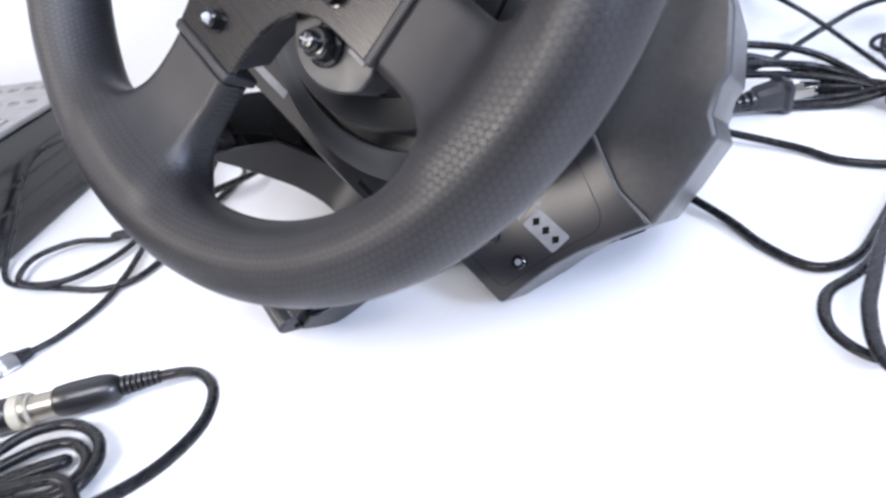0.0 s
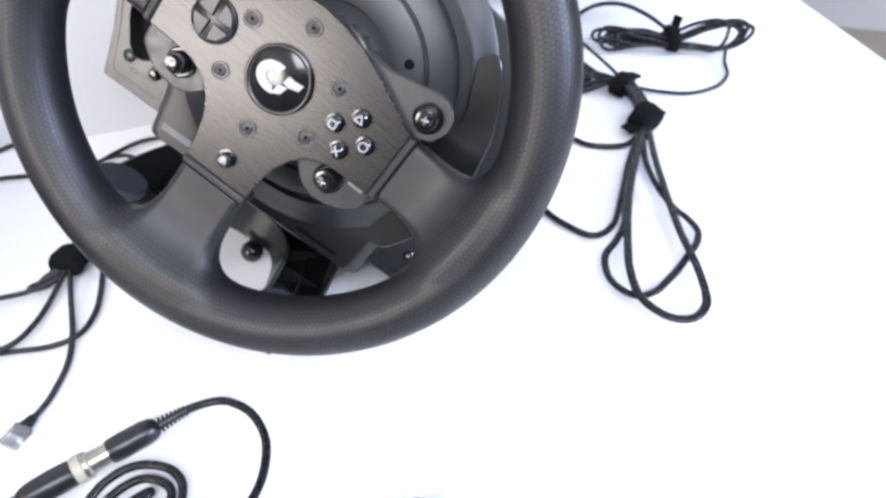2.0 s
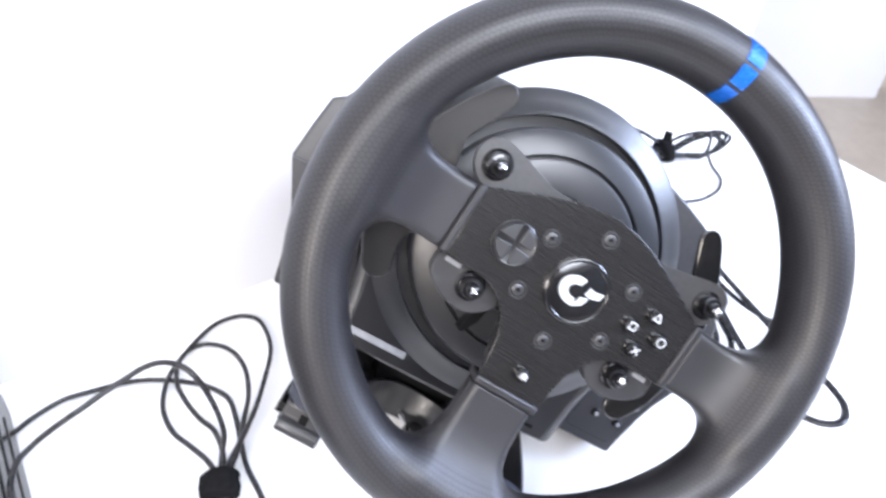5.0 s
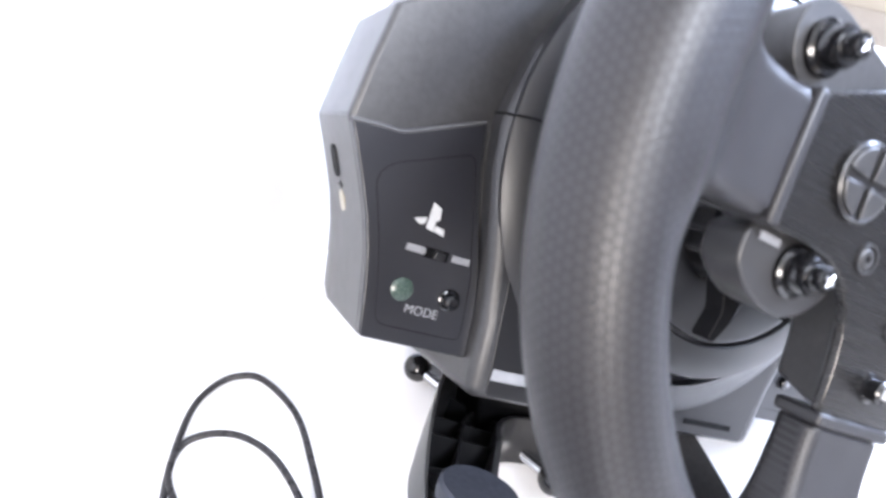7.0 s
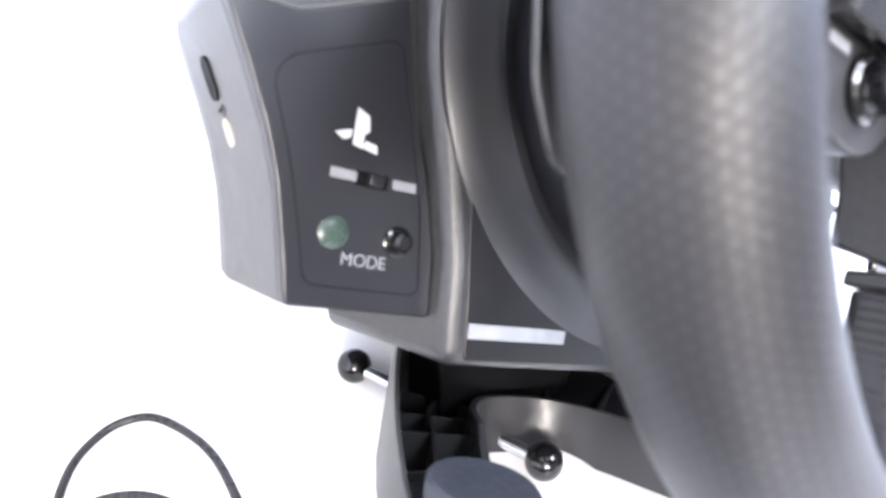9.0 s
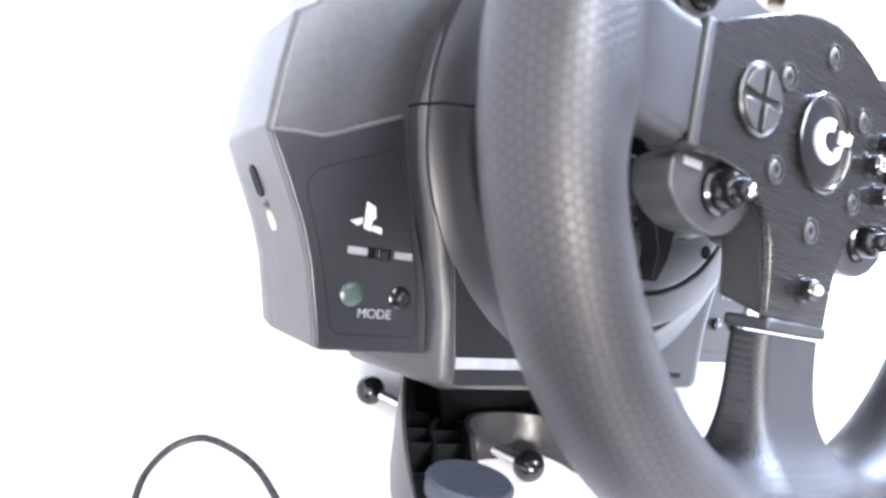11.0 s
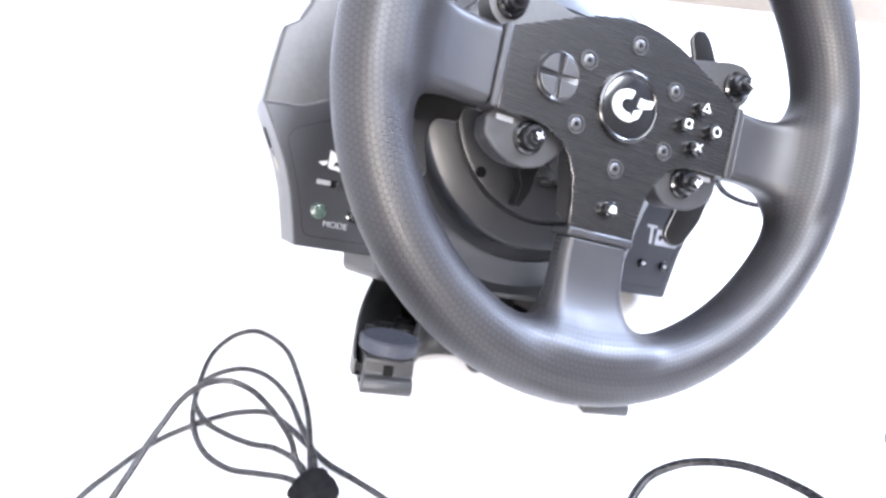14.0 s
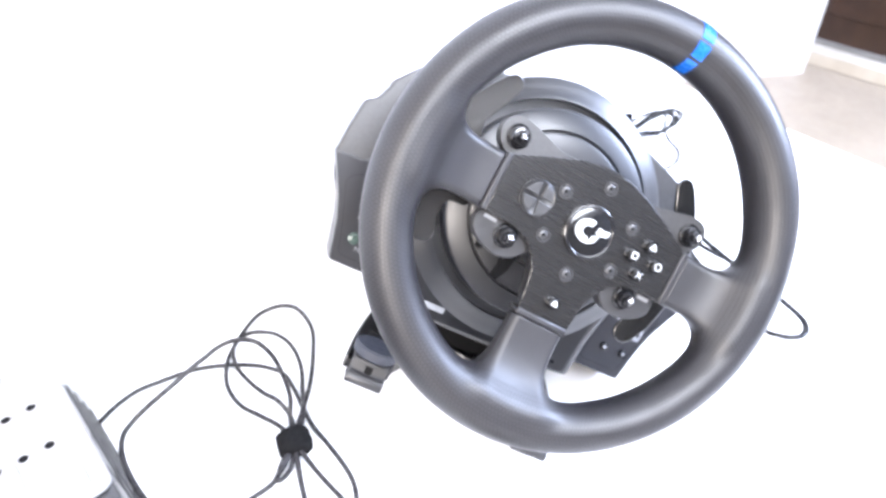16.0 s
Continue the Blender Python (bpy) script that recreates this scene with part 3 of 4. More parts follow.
# shift paddles behind the spokes
PADDLE = [(0.0655, 0.0645), (0.0690, 0.0705), (0.0745, 0.0715), (0.0800, 0.0670), (0.0900, 0.0520), (0.0990, 0.0340), (0.1040, 0.0120), (0.1045, -0.0120), (0.0990, -0.0360), (0.0900, -0.0515), (0.0840, -0.0545),
          (0.0775, -0.0525), (0.0745, -0.0465), (0.0790, -0.0330), (0.0775, -0.0215), (0.0640, -0.0205), (0.0630, -0.0110), (0.0290, -0.0110), (0.0290, 0.0120), (0.0740, 0.0130), (0.0790, 0.0350)]
for flip in (1, -1):
    part("shift_paddle", prism(rounded(PADDLE, 0.004), 0.0435, 0.0465), M_PADDLE, racer, "polished black metal shift paddle", bevel=0.0008, xf=Matrix.Diagonal((flip, 1, 1, 1)))
part("wheel_boss", lathe([(0.0, 0.012), (0.034, 0.012), (0.037, 0.016), (0.037, 0.028), (0.033, 0.031), (0.030, 0.034), (0.030, 0.048), (0.034, 0.050), (0.034, 0.066), (0.0, 0.066)], 64), M_SATIN, racer, "ribbed collar joining wheel and base")
bm = bmesh.new()
for k in range(24):
    a = 2 * math.pi * k / 24
    rod((0.0335 * math.cos(a), 0.051, 0.0335 * math.sin(a)), (0.0335 * math.cos(a), 0.064, 0.0335 * math.sin(a)), 0.0018, bm=bm, segs=6)
part("collar_rib", bm, M_PLASTIC, racer, "ribs of the collar")
part("latch_lever", prism(rounded([(-0.034, -0.027), (-0.018, -0.029), (-0.0205, -0.045), (-0.0250, -0.0540), (-0.0285, -0.0530), (-0.0265, -0.043)], 0.002), 0.036, 0.044), M_DARK, racer, "short plastic lever on the collar", bevel=0.001)

# ---- the base, built square and then turned with STEER
EDGE = [(0.1266, -0.0911), (0.1297, -0.0765), (0.1333, -0.0615), (0.1380, -0.0482), (0.1440, -0.0358), (0.1490, -0.0262), (0.1535, -0.0180)]
CROWN = [(0.1535, -0.0180), (0.1516, 0.003), (0.1490, 0.0225), (0.1420, 0.0275), (0.1372, 0.0375), (0.1366, 0.0435), (0.1215, 0.0620), (0.1046, 0.0735), (0.0870, 0.0795), (0.0687, 0.0844), (0.0300, 0.0880), (0.0, 0.0885)]


def base_ring(y, wide, high, drop=0.0):
    half = EDGE + CROWN[1:]
    full = [(x, z) for x, z in half] + [(-x, z) for x, z in reversed(half[:-1])]
    return [(x * wide, y, (z if z < 0 else z * high) + drop) for x, z in full]


housing = part("housing", loft([base_ring(0.0985, 0.990, 0.990), base_ring(0.1000, 1.0, 1.0), base_ring(0.120, 1.0, 1.0), base_ring(0.147, 0.995, 0.99), base_ring(0.172, 0.955, 0.95), base_ring(0.205, 0.80, 0.86), base_ring(0.235, 0.62, 0.70), base_ring(0.240, 0.59, 0.66)]),
               M_PLASTIC, racer, "black grained plastic housing of the base", angle=25, bevel=0.0012, xf=STEER)
# sideways faces take the paler tone, painting the white wall's reflection on them
housing.data.materials.append(M_SIDE)
for face in housing.data.polygons:
    if abs(face.normal.x) > 0.72 and abs(face.normal.y) < 0.5:
        face.material_index = 1
for flip in (1, -1):
    m = STEER @ Matrix.Diagonal((flip, 1, 1, 1))
    # a slot in each side
    lean = m @ Matrix.Translation((0.1490, 0.1290, -0.0262)) @ Matrix.Rotation(radians(26.6), 4, "Y")
    for name, z0, z1, half, depth, material, label in (("socket", -0.0025, -0.0150, 0.0034, 0.0004, M_DARK, "dark slot in the side"), ("socket_groove", -0.0160, -0.0195, 0.0028, 0.0002, M_SIDE, "shallow groove below the slot"), ("socket_notch", -0.0200, -0.0290, 0.0033, 0.0003, M_CREAM, "pale notch at the groove's end")):
        oval = [(half * math.cos(radians(a)) + 0.0015 * (z0 + 0.0025) / 0.01, ((z0 - half) if a < 180 else (z1 + half)) + half * math.sin(radians(a))) for a in range(0, 360, 15)]
        part(name, loft([[(x, y, z) for y, z in oval] for x in (-0.003, depth)]), material, housing, label, xf=lean)

# control panels on both wings
PANEL = EDGE[:-1] + [(0.1528, -0.0192), (0.1440, -0.0182), (0.1340, -0.0176), (0.1042, -0.0036), (0.1012, -0.0174), (0.0966, -0.0340), (0.0912, -0.0475), (0.0866, -0.0610), (0.0837, -0.0730), (0.0815, -0.0911)]
INNER = [(0.1225, -0.0850), (0.1262, -0.0700), (0.1310, -0.0540), (0.1385, -0.0350), (0.1350, -0.0290), (0.1050, -0.0160), (0.1022, -0.0245), (0.0965, -0.0425), (0.0905, -0.0610), (0.0868, -0.0850)]
PLANE = 0.0962


def face_at(x, z, y=PLANE):
    return STEER @ Matrix.Translation((x, y, z)) @ FACE


for flip in (-1, 1):
    m = STEER @ Matrix.Diagonal((flip, 1, 1, 1))
    panel = part("control_panel", prism(rounded(PANEL, 0.0015, 2), PLANE, 0.1000), M_PANEL, racer, "dark panel with small switches", bevel=0.0008, xf=m)
    part("panel_line", sweep([(x, PLANE - 0.0001, z) for x, z in rounded(INNER, 0.004)], 0.00013, segs=6, closed=True), M_DARK, panel, "fine raised line round the switches", xf=m)
    # added pale strip that paints the light caught by the panel's top edge
    part("panel_edge_glint", sweep([(x, PLANE + 0.0004, z) for x, z in ((0.1526, -0.0190), (0.1440, -0.0180), (0.1345, -0.0175), (0.1290, -0.0152), (0.1046, -0.0038))], 0.0007, segs=8), M_SIDE, panel, "added pale strip for the lit edge along the panel's top", xf=m)
    if flip < 0:
        top = PLANE
        part("indicator", lathe([(0.0044, 0.0006), (0.0044, -0.0004), (0.0036, -0.0009), (0.0, -0.0011)], 28, centre=(-0.1163, top, -0.0706)), M_LED, panel, "milky green indicator lens", xf=STEER)
        part("mode_button", lathe([(0.0044, 0.0004), (0.0044, -0.0006), (0.0036, -0.0010), (0.0030, -0.0010), (0.0028, -0.0040), (0.0020, -0.0048), (0.0, -0.0050)], 28, centre=(-0.0965, top, -0.0706)), M_GLOSS, panel, "small gloss black mode button", xf=STEER)
        lettering("print", "MODE", 0.0049, face_at(-0.1061, -0.0773, top - 0.0001), M_INK, panel, "white printed word mode")
        part("slide_switch", box(-0.1125, -0.1025, top - 0.0002, top + 0.001, -0.0572, -0.0532), M_DARK, panel, "slot of a slide switch", xf=STEER)
        part("switch_knob", box(-0.1088, -0.1045, top - 0.0022, top + 0.001, -0.0568, -0.0536), M_SATIN, panel, "ridged slide switch knob", bevel=0.0004, xf=STEER)
        for x0, x1 in ((-0.1198, -0.1120), (-0.1008, -0.0932)):
            part("print_bar", box(x0, x1, top - 0.0002, top + 0.0006, -0.0563, -0.0537), M_INK, panel, "plain white printed bar", xf=STEER)
        bm = prism([(-0.1148, -0.0371), (-0.1111, -0.0386), (-0.1104, -0.0426), (-0.1118, -0.0438), (-0.1118, -0.0476), (-0.1148, -0.0468)], top - 0.0003, top + 0.0006)
        prism([(-0.1204, -0.0446), (-0.1156, -0.0430), (-0.1156, -0.0452), (-0.1176, -0.0462)], top - 0.0003, top + 0.0006, bm)
        prism([(-0.1112, -0.0452), (-0.1076, -0.0458), (-0.1072, -0.0482), (-0.1116, -0.0472)], top - 0.0003, top + 0.0006, bm)
        part("emblem", bm, M_PRINT, panel, "plain white emblem", xf=STEER)
    else:
        top = PLANE
        for x in (0.1030, 0.1210):
            b = part("small_button", lathe([(0.0034, 0.0004), (0.0034, -0.0018), (0.0028, -0.0024), (0.0, -0.0025)], 24, centre=(x, top, -0.0698)), M_GLOSS, panel, "small gloss black button", xf=STEER)
            part("small_symbol", lathe([(0.0016, -0.0024), (0.0014, -0.0029), (0.0, -0.0030)], 12, centre=(x, top, -0.0698)), M_INK, panel, "white dot on the button", xf=STEER)
        tee = [(0.1030, -0.0432), (0.1115, -0.0432), (0.1115, -0.0453), (0.1084, -0.0453), (0.1084, -0.0560), (0.1062, -0.0560), (0.1062, -0.0453), (0.1030, -0.0453)]
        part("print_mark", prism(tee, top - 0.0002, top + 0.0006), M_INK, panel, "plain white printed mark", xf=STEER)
        mark = part("print_plate", prism(rounded([(0.1108, -0.0562), (0.1300, -0.0562), (0.1312, -0.0455), (0.1120, -0.0455)], 0.0012), top - 0.0002, top + 0.0006), M_INK, panel, "pale printed rectangle", xf=STEER)
        for x in (0.1150, 0.1210, 0.1270):
            part("dark_square", prism([(x - 0.0020, -0.0508), (x, -0.0532), (x + 0.0020, -0.0508), (x, -0.0484)], top - 0.0004, top), M_DARK, mark, "dark square in the print", xf=STEER)

# the round front of the base
POD_HALF = [(0.0, 0.0990), (0.020, 0.0968), (0.040, 0.0905), (0.058, 0.0805), (0.075, 0.065), (0.088, 0.047), (0.0975, 0.025), (0.1015, -0.002), (0.0985, -0.020), (0.0895, -0.050), (0.0835, -0.074), (0.0805, -0.1035), (0.0, -0.1045)]
pod = part("front_shell", prism(mirrored(POD_HALF), 0.0872, 0.165, inset=-0.02), M_PLASTIC, racer, "black front shell of the base", segs=3, bevel=0.0048, xf=STEER)
part("front_plate", prism(rounded([(-0.0735, -0.1015), (0.0735, -0.1015), (0.0755, -0.085), (0.0800, -0.055), (-0.0800, -0.055), (-0.0755, -0.085)], 0.002), 0.0868, 0.0890), M_SATIN, pod, "smooth lower front plate", bevel=0.0002, xf=STEER)
part("print_bar", box(-0.0738, -0.0345, 0.0865, 0.0870, -0.0948, -0.0904), M_INK, pod, "plain pale printed bar", xf=STEER)
part("print_bar", box(0.0330, 0.0640, 0.0865, 0.0870, -0.0975, -0.0950), M_DARK, pod, "plain dark printed bar", xf=STEER)
for flip in (1, -1):
    part("seam", sweep([(flip * x, y, 0.001) for x, y in ((0.1016, 0.105), (0.1012, 0.0895), (0.0992, 0.0876), (0.0988, 0.0850), (0.0976, 0.0818), (0.0947, 0.0794), (0.0875, 0.0744))], 0.0005, segs=6), M_DARK, pod, "thin dark seam", xf=STEER)
ring_profile = [(0.0985, 0.100), (0.0995, 0.0885), (0.0992, 0.0871), (0.0975, 0.0860), (0.0920, 0.0838), (0.0862, 0.0814), (0.0846, 0.0803), (0.0834, 0.0801), (0.0828, 0.0850), (0.0762, 0.0850), (0.0758, 0.0690), (0.0748, 0.0672), (0.0700, 0.0655),
                (0.0610, 0.0640), (0.0602, 0.0650), (0.0600, 0.0672), (0.0585, 0.0672), (0.0583, 0.0640), (0.0560, 0.0632), (0.0400, 0.0632), (0.0395, 0.0660), (0.0, 0.0660)]
ring = part("front_ring", lathe(ring_profile, 128), M_RINGPLASTIC, racer, "stepped round front ring of the base", angle=30, xf=STEER @ Matrix.Translation((0, 0, 0.0025)))
for x, z in ((0.0385, 0.0345), (-0.0395, 0.0345), (-0.0395, -0.0360), (0.0385, -0.0360)):
    part("bolt_hole", lathe([(0.0031, 0.0004), (0.0030, -0.0003), (0.0, -0.0003)], 20, centre=(x, 0.0632, z)), M_DARK, ring, "dark bolt hole", xf=STEER)

# ---- the clamp below the base
OUTER = [(0.0820, 0.060), (0.0810, 0.078), (0.0765, 0.099), (0.068, 0.122), (0.0530, 0.154), (0.025, 0.180)]
INSIDE = [(0.050, 0.066), (0.0465, 0.085), (0.040, 0.105), (0.030, 0.128), (0.013, 0.143)]
# the jaw hangs on its screw, turned a few degrees
JAW = STEER @ Matrix.Translation((0, 0.13, 0)) @ Matrix.Rotation(radians(-7), 4, "Z") @ Matrix.Translation((0, -0.13, 0))


LEAN = STAND @ JAW


def rest(x, y, z):
    """The height z in the jaw, or the table's where that lies higher."""
    return max(z, (0.0008 - LEAN[2][0] * x - LEAN[2][1] * y - LEAN[2][3]) / LEAN[2][2])


def arch(half):
    return [(-x, y) for x, y in half] + [(x, y) for x, y in reversed(half)]


def wall_strip(line, thick, z0, z1, bm):
    """A thin wall standing along a line in x and y."""
    pts = [Vector((x, y)) for x, y in line]
    sides = []
    for i, p in enumerate(pts):
        d = (pts[min(i + 1, len(pts) - 1)] - pts[max(i - 1, 0)]).normalized()
        sides.append(Vector((-d.y, d.x)) * thick / 2)
    rings = []
    for p, s in zip(pts, sides):
        foot = rest(p.x, p.y, z0)
        top = max(foot + 0.003, z1(p.y))
        rings.append([(*(p + s), foot), (*(p - s), foot), (*(p - s), top), (*(p + s), top)])
    return loft(rings, bm)


def soft(line):
    return [(p.x, p.y) for p in glide([(x, y, 0) for x, y in line], 4)]


jaw_bm = bmesh.new()
wall_strip(soft(arch(OUTER)), 0.0016, -0.1525, lambda y: -0.103 - 0.041 * max(0.0, min(1.0, (0.125 - y) / 0.062)), jaw_bm)
clamp = part("clamp_jaw", jaw_bm, M_PLASTIC, racer, "horseshoe clamp jaw with ribs inside", bevel=0.0003, xf=JAW)
part("inner_wall", wall_strip(soft(arch(INSIDE)), 0.003, -0.1525, lambda y: -0.128 - 0.020 * max(0.0, min(1.0, (0.105 - y) / 0.030)), bmesh.new()), M_GREY, clamp, "inner wall of the jaw", bevel=0.0006, xf=JAW)


def spaced(line, count):
    """The same line in count even steps."""
    pts = [Vector((x, y)) for x, y in line]
    way = [0.0]
    for a, b in zip(pts, pts[1:]):
        way.append(way[-1] + (b - a).length)
    return [(float(np.interp(way[-1] * k / (count - 1), way, [p.x for p in pts])), float(np.interp(way[-1] * k / (count - 1), way, [p.y for p in pts]))) for k in range(count)]


floor_bm = loft([[(*a, rest(*a, -0.1525)), (*b, rest(*b, -0.1525)), (*b, rest(*b, -0.1525) + 0.004), (*a, rest(*a, -0.1525) + 0.004)] for a, b in zip(spaced(soft(arch(OUTER)), 40), spaced(soft(arch(INSIDE)), 40))])
part("jaw_floor", floor_bm, M_DARK, clamp, "black floor of the jaw", xf=JAW)
for k in range(13):
    f = k / 12
    out_line, in_line = soft(arch(OUTER)), soft(arch(INSIDE))
    a, b = out_line[int(f * (len(out_line) - 1))], in_line[int(f * (len(in_line) - 1))]
    part("rib", wall_strip([a, b], 0.0014, -0.150, lambda y: -0.134 - 0.012 * max(0.0, min(1.0, (0.112 - y) / 0.036)), bmesh.new()), M_SATIN, clamp, "thin black stiffening rib", xf=JAW)
mid = [((a[0] + b[0]) / 2, (a[1] + b[1]) / 2) for a, b in zip(arch([OUTER[0], OUTER[2], OUTER[3], OUTER[4], OUTER[5]]), arch(INSIDE))]
part("rib", wall_strip(soft(mid), 0.0014, -0.150, lambda y: -0.133 - 0.013 * max(0.0, min(1.0, (0.112 - y) / 0.036)), bmesh.new()), M_SATIN, clamp, "long black stiffening rib", xf=JAW)
part("clamp_mount", prism([(-0.040, -0.1035), (0.045, -0.1035), (0.034, -0.1490), (-0.026, -0.1490)], 0.150, 0.186), M_DARK, racer, "block joining clamp and base", bevel=0.002, xf=STEER)
for flip in (-1, 1):
    m = JAW @ Matrix.Translation((flip * 0.0, -0.0085, 0)) @ Matrix.Diagonal((flip, 1, 1, 1)) @ Matrix.Translation((-0.0078, 0, 0))
    # side view of the foot in y and z: a hooked block with a round lower lip
    hook = [(0.0760, -0.1400), (0.0660, -0.1400), (0.0640, -0.1425), (0.0640, -0.1500), (0.0610, -0.1520), (0.0595, -0.1555), (0.0605, -0.1590), (0.0640, -0.1605), (0.0840, -0.1560), (0.0960, -0.1525), (0.0960, -0.1400)]
    bm = loft([[(x, y, z) for y, z in hook] for x in (0.0590, 0.0860)])
    foot = part("clamp_foot", bm, M_GREY, racer, "squared foot of the clamp", bevel=0.0010, xf=m)
    part("foot_hole", box(0.0700, 0.0752, 0.0632, 0.0660, -0.1505, -0.1450), M_DARK, foot, "dark square hole", xf=m)
    for z in (-0.1435, -0.1545):
        part("foot_rivet", rod((0.0858, 0.0690, z), (0.0866, 0.0690, z), 0.0016, segs=12), M_DARK, foot, "small dark rivet hole", xf=m)
    pad = lathe([(0.0, -0.006), (0.0140, -0.006), (0.0158, -0.0045), (0.0162, 0.0010), (0.0150, 0.0022), (0.0, 0.0026)], 40)
    pad.transform(Matrix.Translation((0.0730, 0.0700, -0.1325)) @ Matrix.Rotation(radians(90 + 6), 4, "X"))
    part("clamp_pad", pad, M_RUBBER, foot, "round dark rubber pad", xf=m)
A, Bk = Vector((-0.0340, 0.2106, -0.1344)), Vector((0.0168, 0.1282, -0.1507))
bar = part("tommy_bar", rod(A, Bk, 0.0032), M_STEEL, racer, "bright steel clamp bar")
for p in (A, Bk):
    part("ball_knob", ball(p, 0.0082), M_GLOSS, bar, "gloss black ball end")
part("clamp_screw", rod((A + Bk) / 2, (A + Bk) / 2 + Vector((0, 0.004, 0.035)), 0.0055), M_STEEL, racer, "steel clamp screw")

# ---------------------------------------------------------------- pedal set beside the wall
PX, PTOP = -0.266, 0.064
pedals = thing("pedal_set", "charcoal pedal base with a brushed metal plate against the wall", "pedals")
# the outline on the table and the one below the plate; the rear corner is cut back towards the top
LOW = [(PX, -0.060), (PX, 0.262), (PX - 0.002, 0.286), (-0.300, 0.289), (-0.660, 0.289), (-0.660, -0.060)]
HIGH = [(PX - 0.015, -0.060), (PX - 0.015, 0.231), (PX - 0.026, 0.258), (PX - 0.038, 0.286), (-0.660, 0.286), (-0.660, -0.060)]
bm = loft([[(a[0] + (b[0] - a[0]) * f, a[1] + (b[1] - a[1]) * f, PTOP * z) for a, b in zip(LOW, HIGH)] for z, f in ((0.0, 0.0), (0.15, 0.10), (0.55, 0.46), (0.92, 0.80), (1.0, 1.0))])
part("pedal_base", bm, M_PEDALBASE, pedals, "charcoal plastic base", bevel=0.003, angle=30)
for k in range(4):
    z = 0.014 + 0.011 * k
    x = PX - 0.015 * (0.84 * z / PTOP - 0.01) + 0.0002
    part("side_rib", sweep([(x, y, z) for y in (0.085, 0.14, 0.20, 0.248)], 0.0009, segs=6), M_PEDALBASE, pedals, "thin raised side rib")
part("side_pad", prism(rounded([(PX - 0.0012, 0.012), (PX - 0.0085, PTOP - 0.010), (PX - 0.020, PTOP - 0.008), (PX - 0.016, 0.010)], 0.003), -0.055, 0.070), M_SATIN, pedals, "smooth black side cover", bevel=0.003)
plate_out = rounded([(-0.2785, 0.124), (-0.2770, 0.232), (-0.300, 0.284), (-0.640, 0.284), (-0.640, 0.124)], 0.010)
metal = part("metal_plate", upright(plate_out, PTOP, PTOP + 0.004), M_PEDALMETAL, pedals, "satin aluminium plate with holes", bevel=0.0012)
for row, y in enumerate((0.179, 0.2195, 0.260)):
    for k in range(12):
        c = (-0.2995 - 0.0155 * k - 0.012 * (row == 2), y, PTOP + 0.0040)
        for name, material, profile in (("hole_rim", M_PEDALMETAL, [(0.0052, 0.0), (0.0047, -0.0009), (0.0036, -0.0010), (0.0030, -0.0004)]), ("hole", M_DARK, [(0.0031, -0.0003), (0.0, -0.0003)])):
            turned_bm = lathe(profile, 20)
            turned_bm.transform(Matrix.Translation(c) @ Matrix.Rotation(radians(-90), 4, "X"))
            part(name, turned_bm, material, metal, "dark round hole" if name == "hole" else "")
for k in range(10):
    x = -0.2930 - 0.0310 * k
    part("groove", upright(rounded([(x - 0.004, 0.131), (x + 0.004, 0.131), (x + 0.004, 0.178), (x - 0.004, 0.178)], 0.003), PTOP + 0.003, PTOP + 0.0052), M_PEDALMETAL, metal, "low raised rib", bevel=0.0006)
bm = upright(rounded([(-0.345, -0.02), (-0.345, 0.085), (-0.425, 0.085), (-0.425, -0.02)], 0.01), PTOP + 0.030, PTOP + 0.034)
pedal = part("pedal", bm, M_PEDALMETAL, pedals, "brushed metal foot pedal", bevel=0.001)
part("pedal_arm", rod((-0.385, 0.04, PTOP - 0.01), (-0.385, 0.03, PTOP + 0.031), 0.010), M_DARK, pedal, "black pedal arm")

# ---------------------------------------------------------------- cables
R_THIN, R_CORD = 0.0019, 0.0025


def cord(name, points, r, material, parent, label="", steps=7, closed=False, flat=1.0):
    return part(name, sweep(glide(points, steps, closed), r, segs=10, closed=closed, flat=flat), material, parent, label, angle=180)


def strap(parent, centre, along, length, radius, tail=0.0):
    """A hook-tape tie wound round a bundle."""
    a = Vector(along).normalized()
    c = Vector(centre)
    up = Vector((0, 0, 1))
    side = up.cross(a).normalized()
    rings = []
    for s, r in ((-0.5, 0.9), (-0.42, 1.0), (-0.1, 1.05), (0.2, 1.0), (0.42, 1.03), (0.5, 0.9)):
        ring = []
        for k in range(20):
            b = 2 * math.pi * k / 20
            wob = 1 + 0.07 * math.sin(3 * b + 5 * s)
            ring.append(c + a * (s * length) + side * (radius * r * wob * math.cos(b)) + up * (radius * 0.72 * r * wob * math.sin(b)))
        rings.append(ring)
    bm = loft(rings)
    if tail:
        t0 = c + side * radius * 0.6
        t1 = c + side * (radius + tail)
        loft([[p + a * (length * q) + up * w for q, w in ((-0.42, -0.0012), (0.42, -0.0012), (0.42, 0.0012), (-0.42, 0.0012))] for p in (t0, (t0 + t1) / 2 + up * 0.002, t1)], bm)
    return part("strap", bm, M_VELCRO, parent, "black hook-tape strap", angle=60)


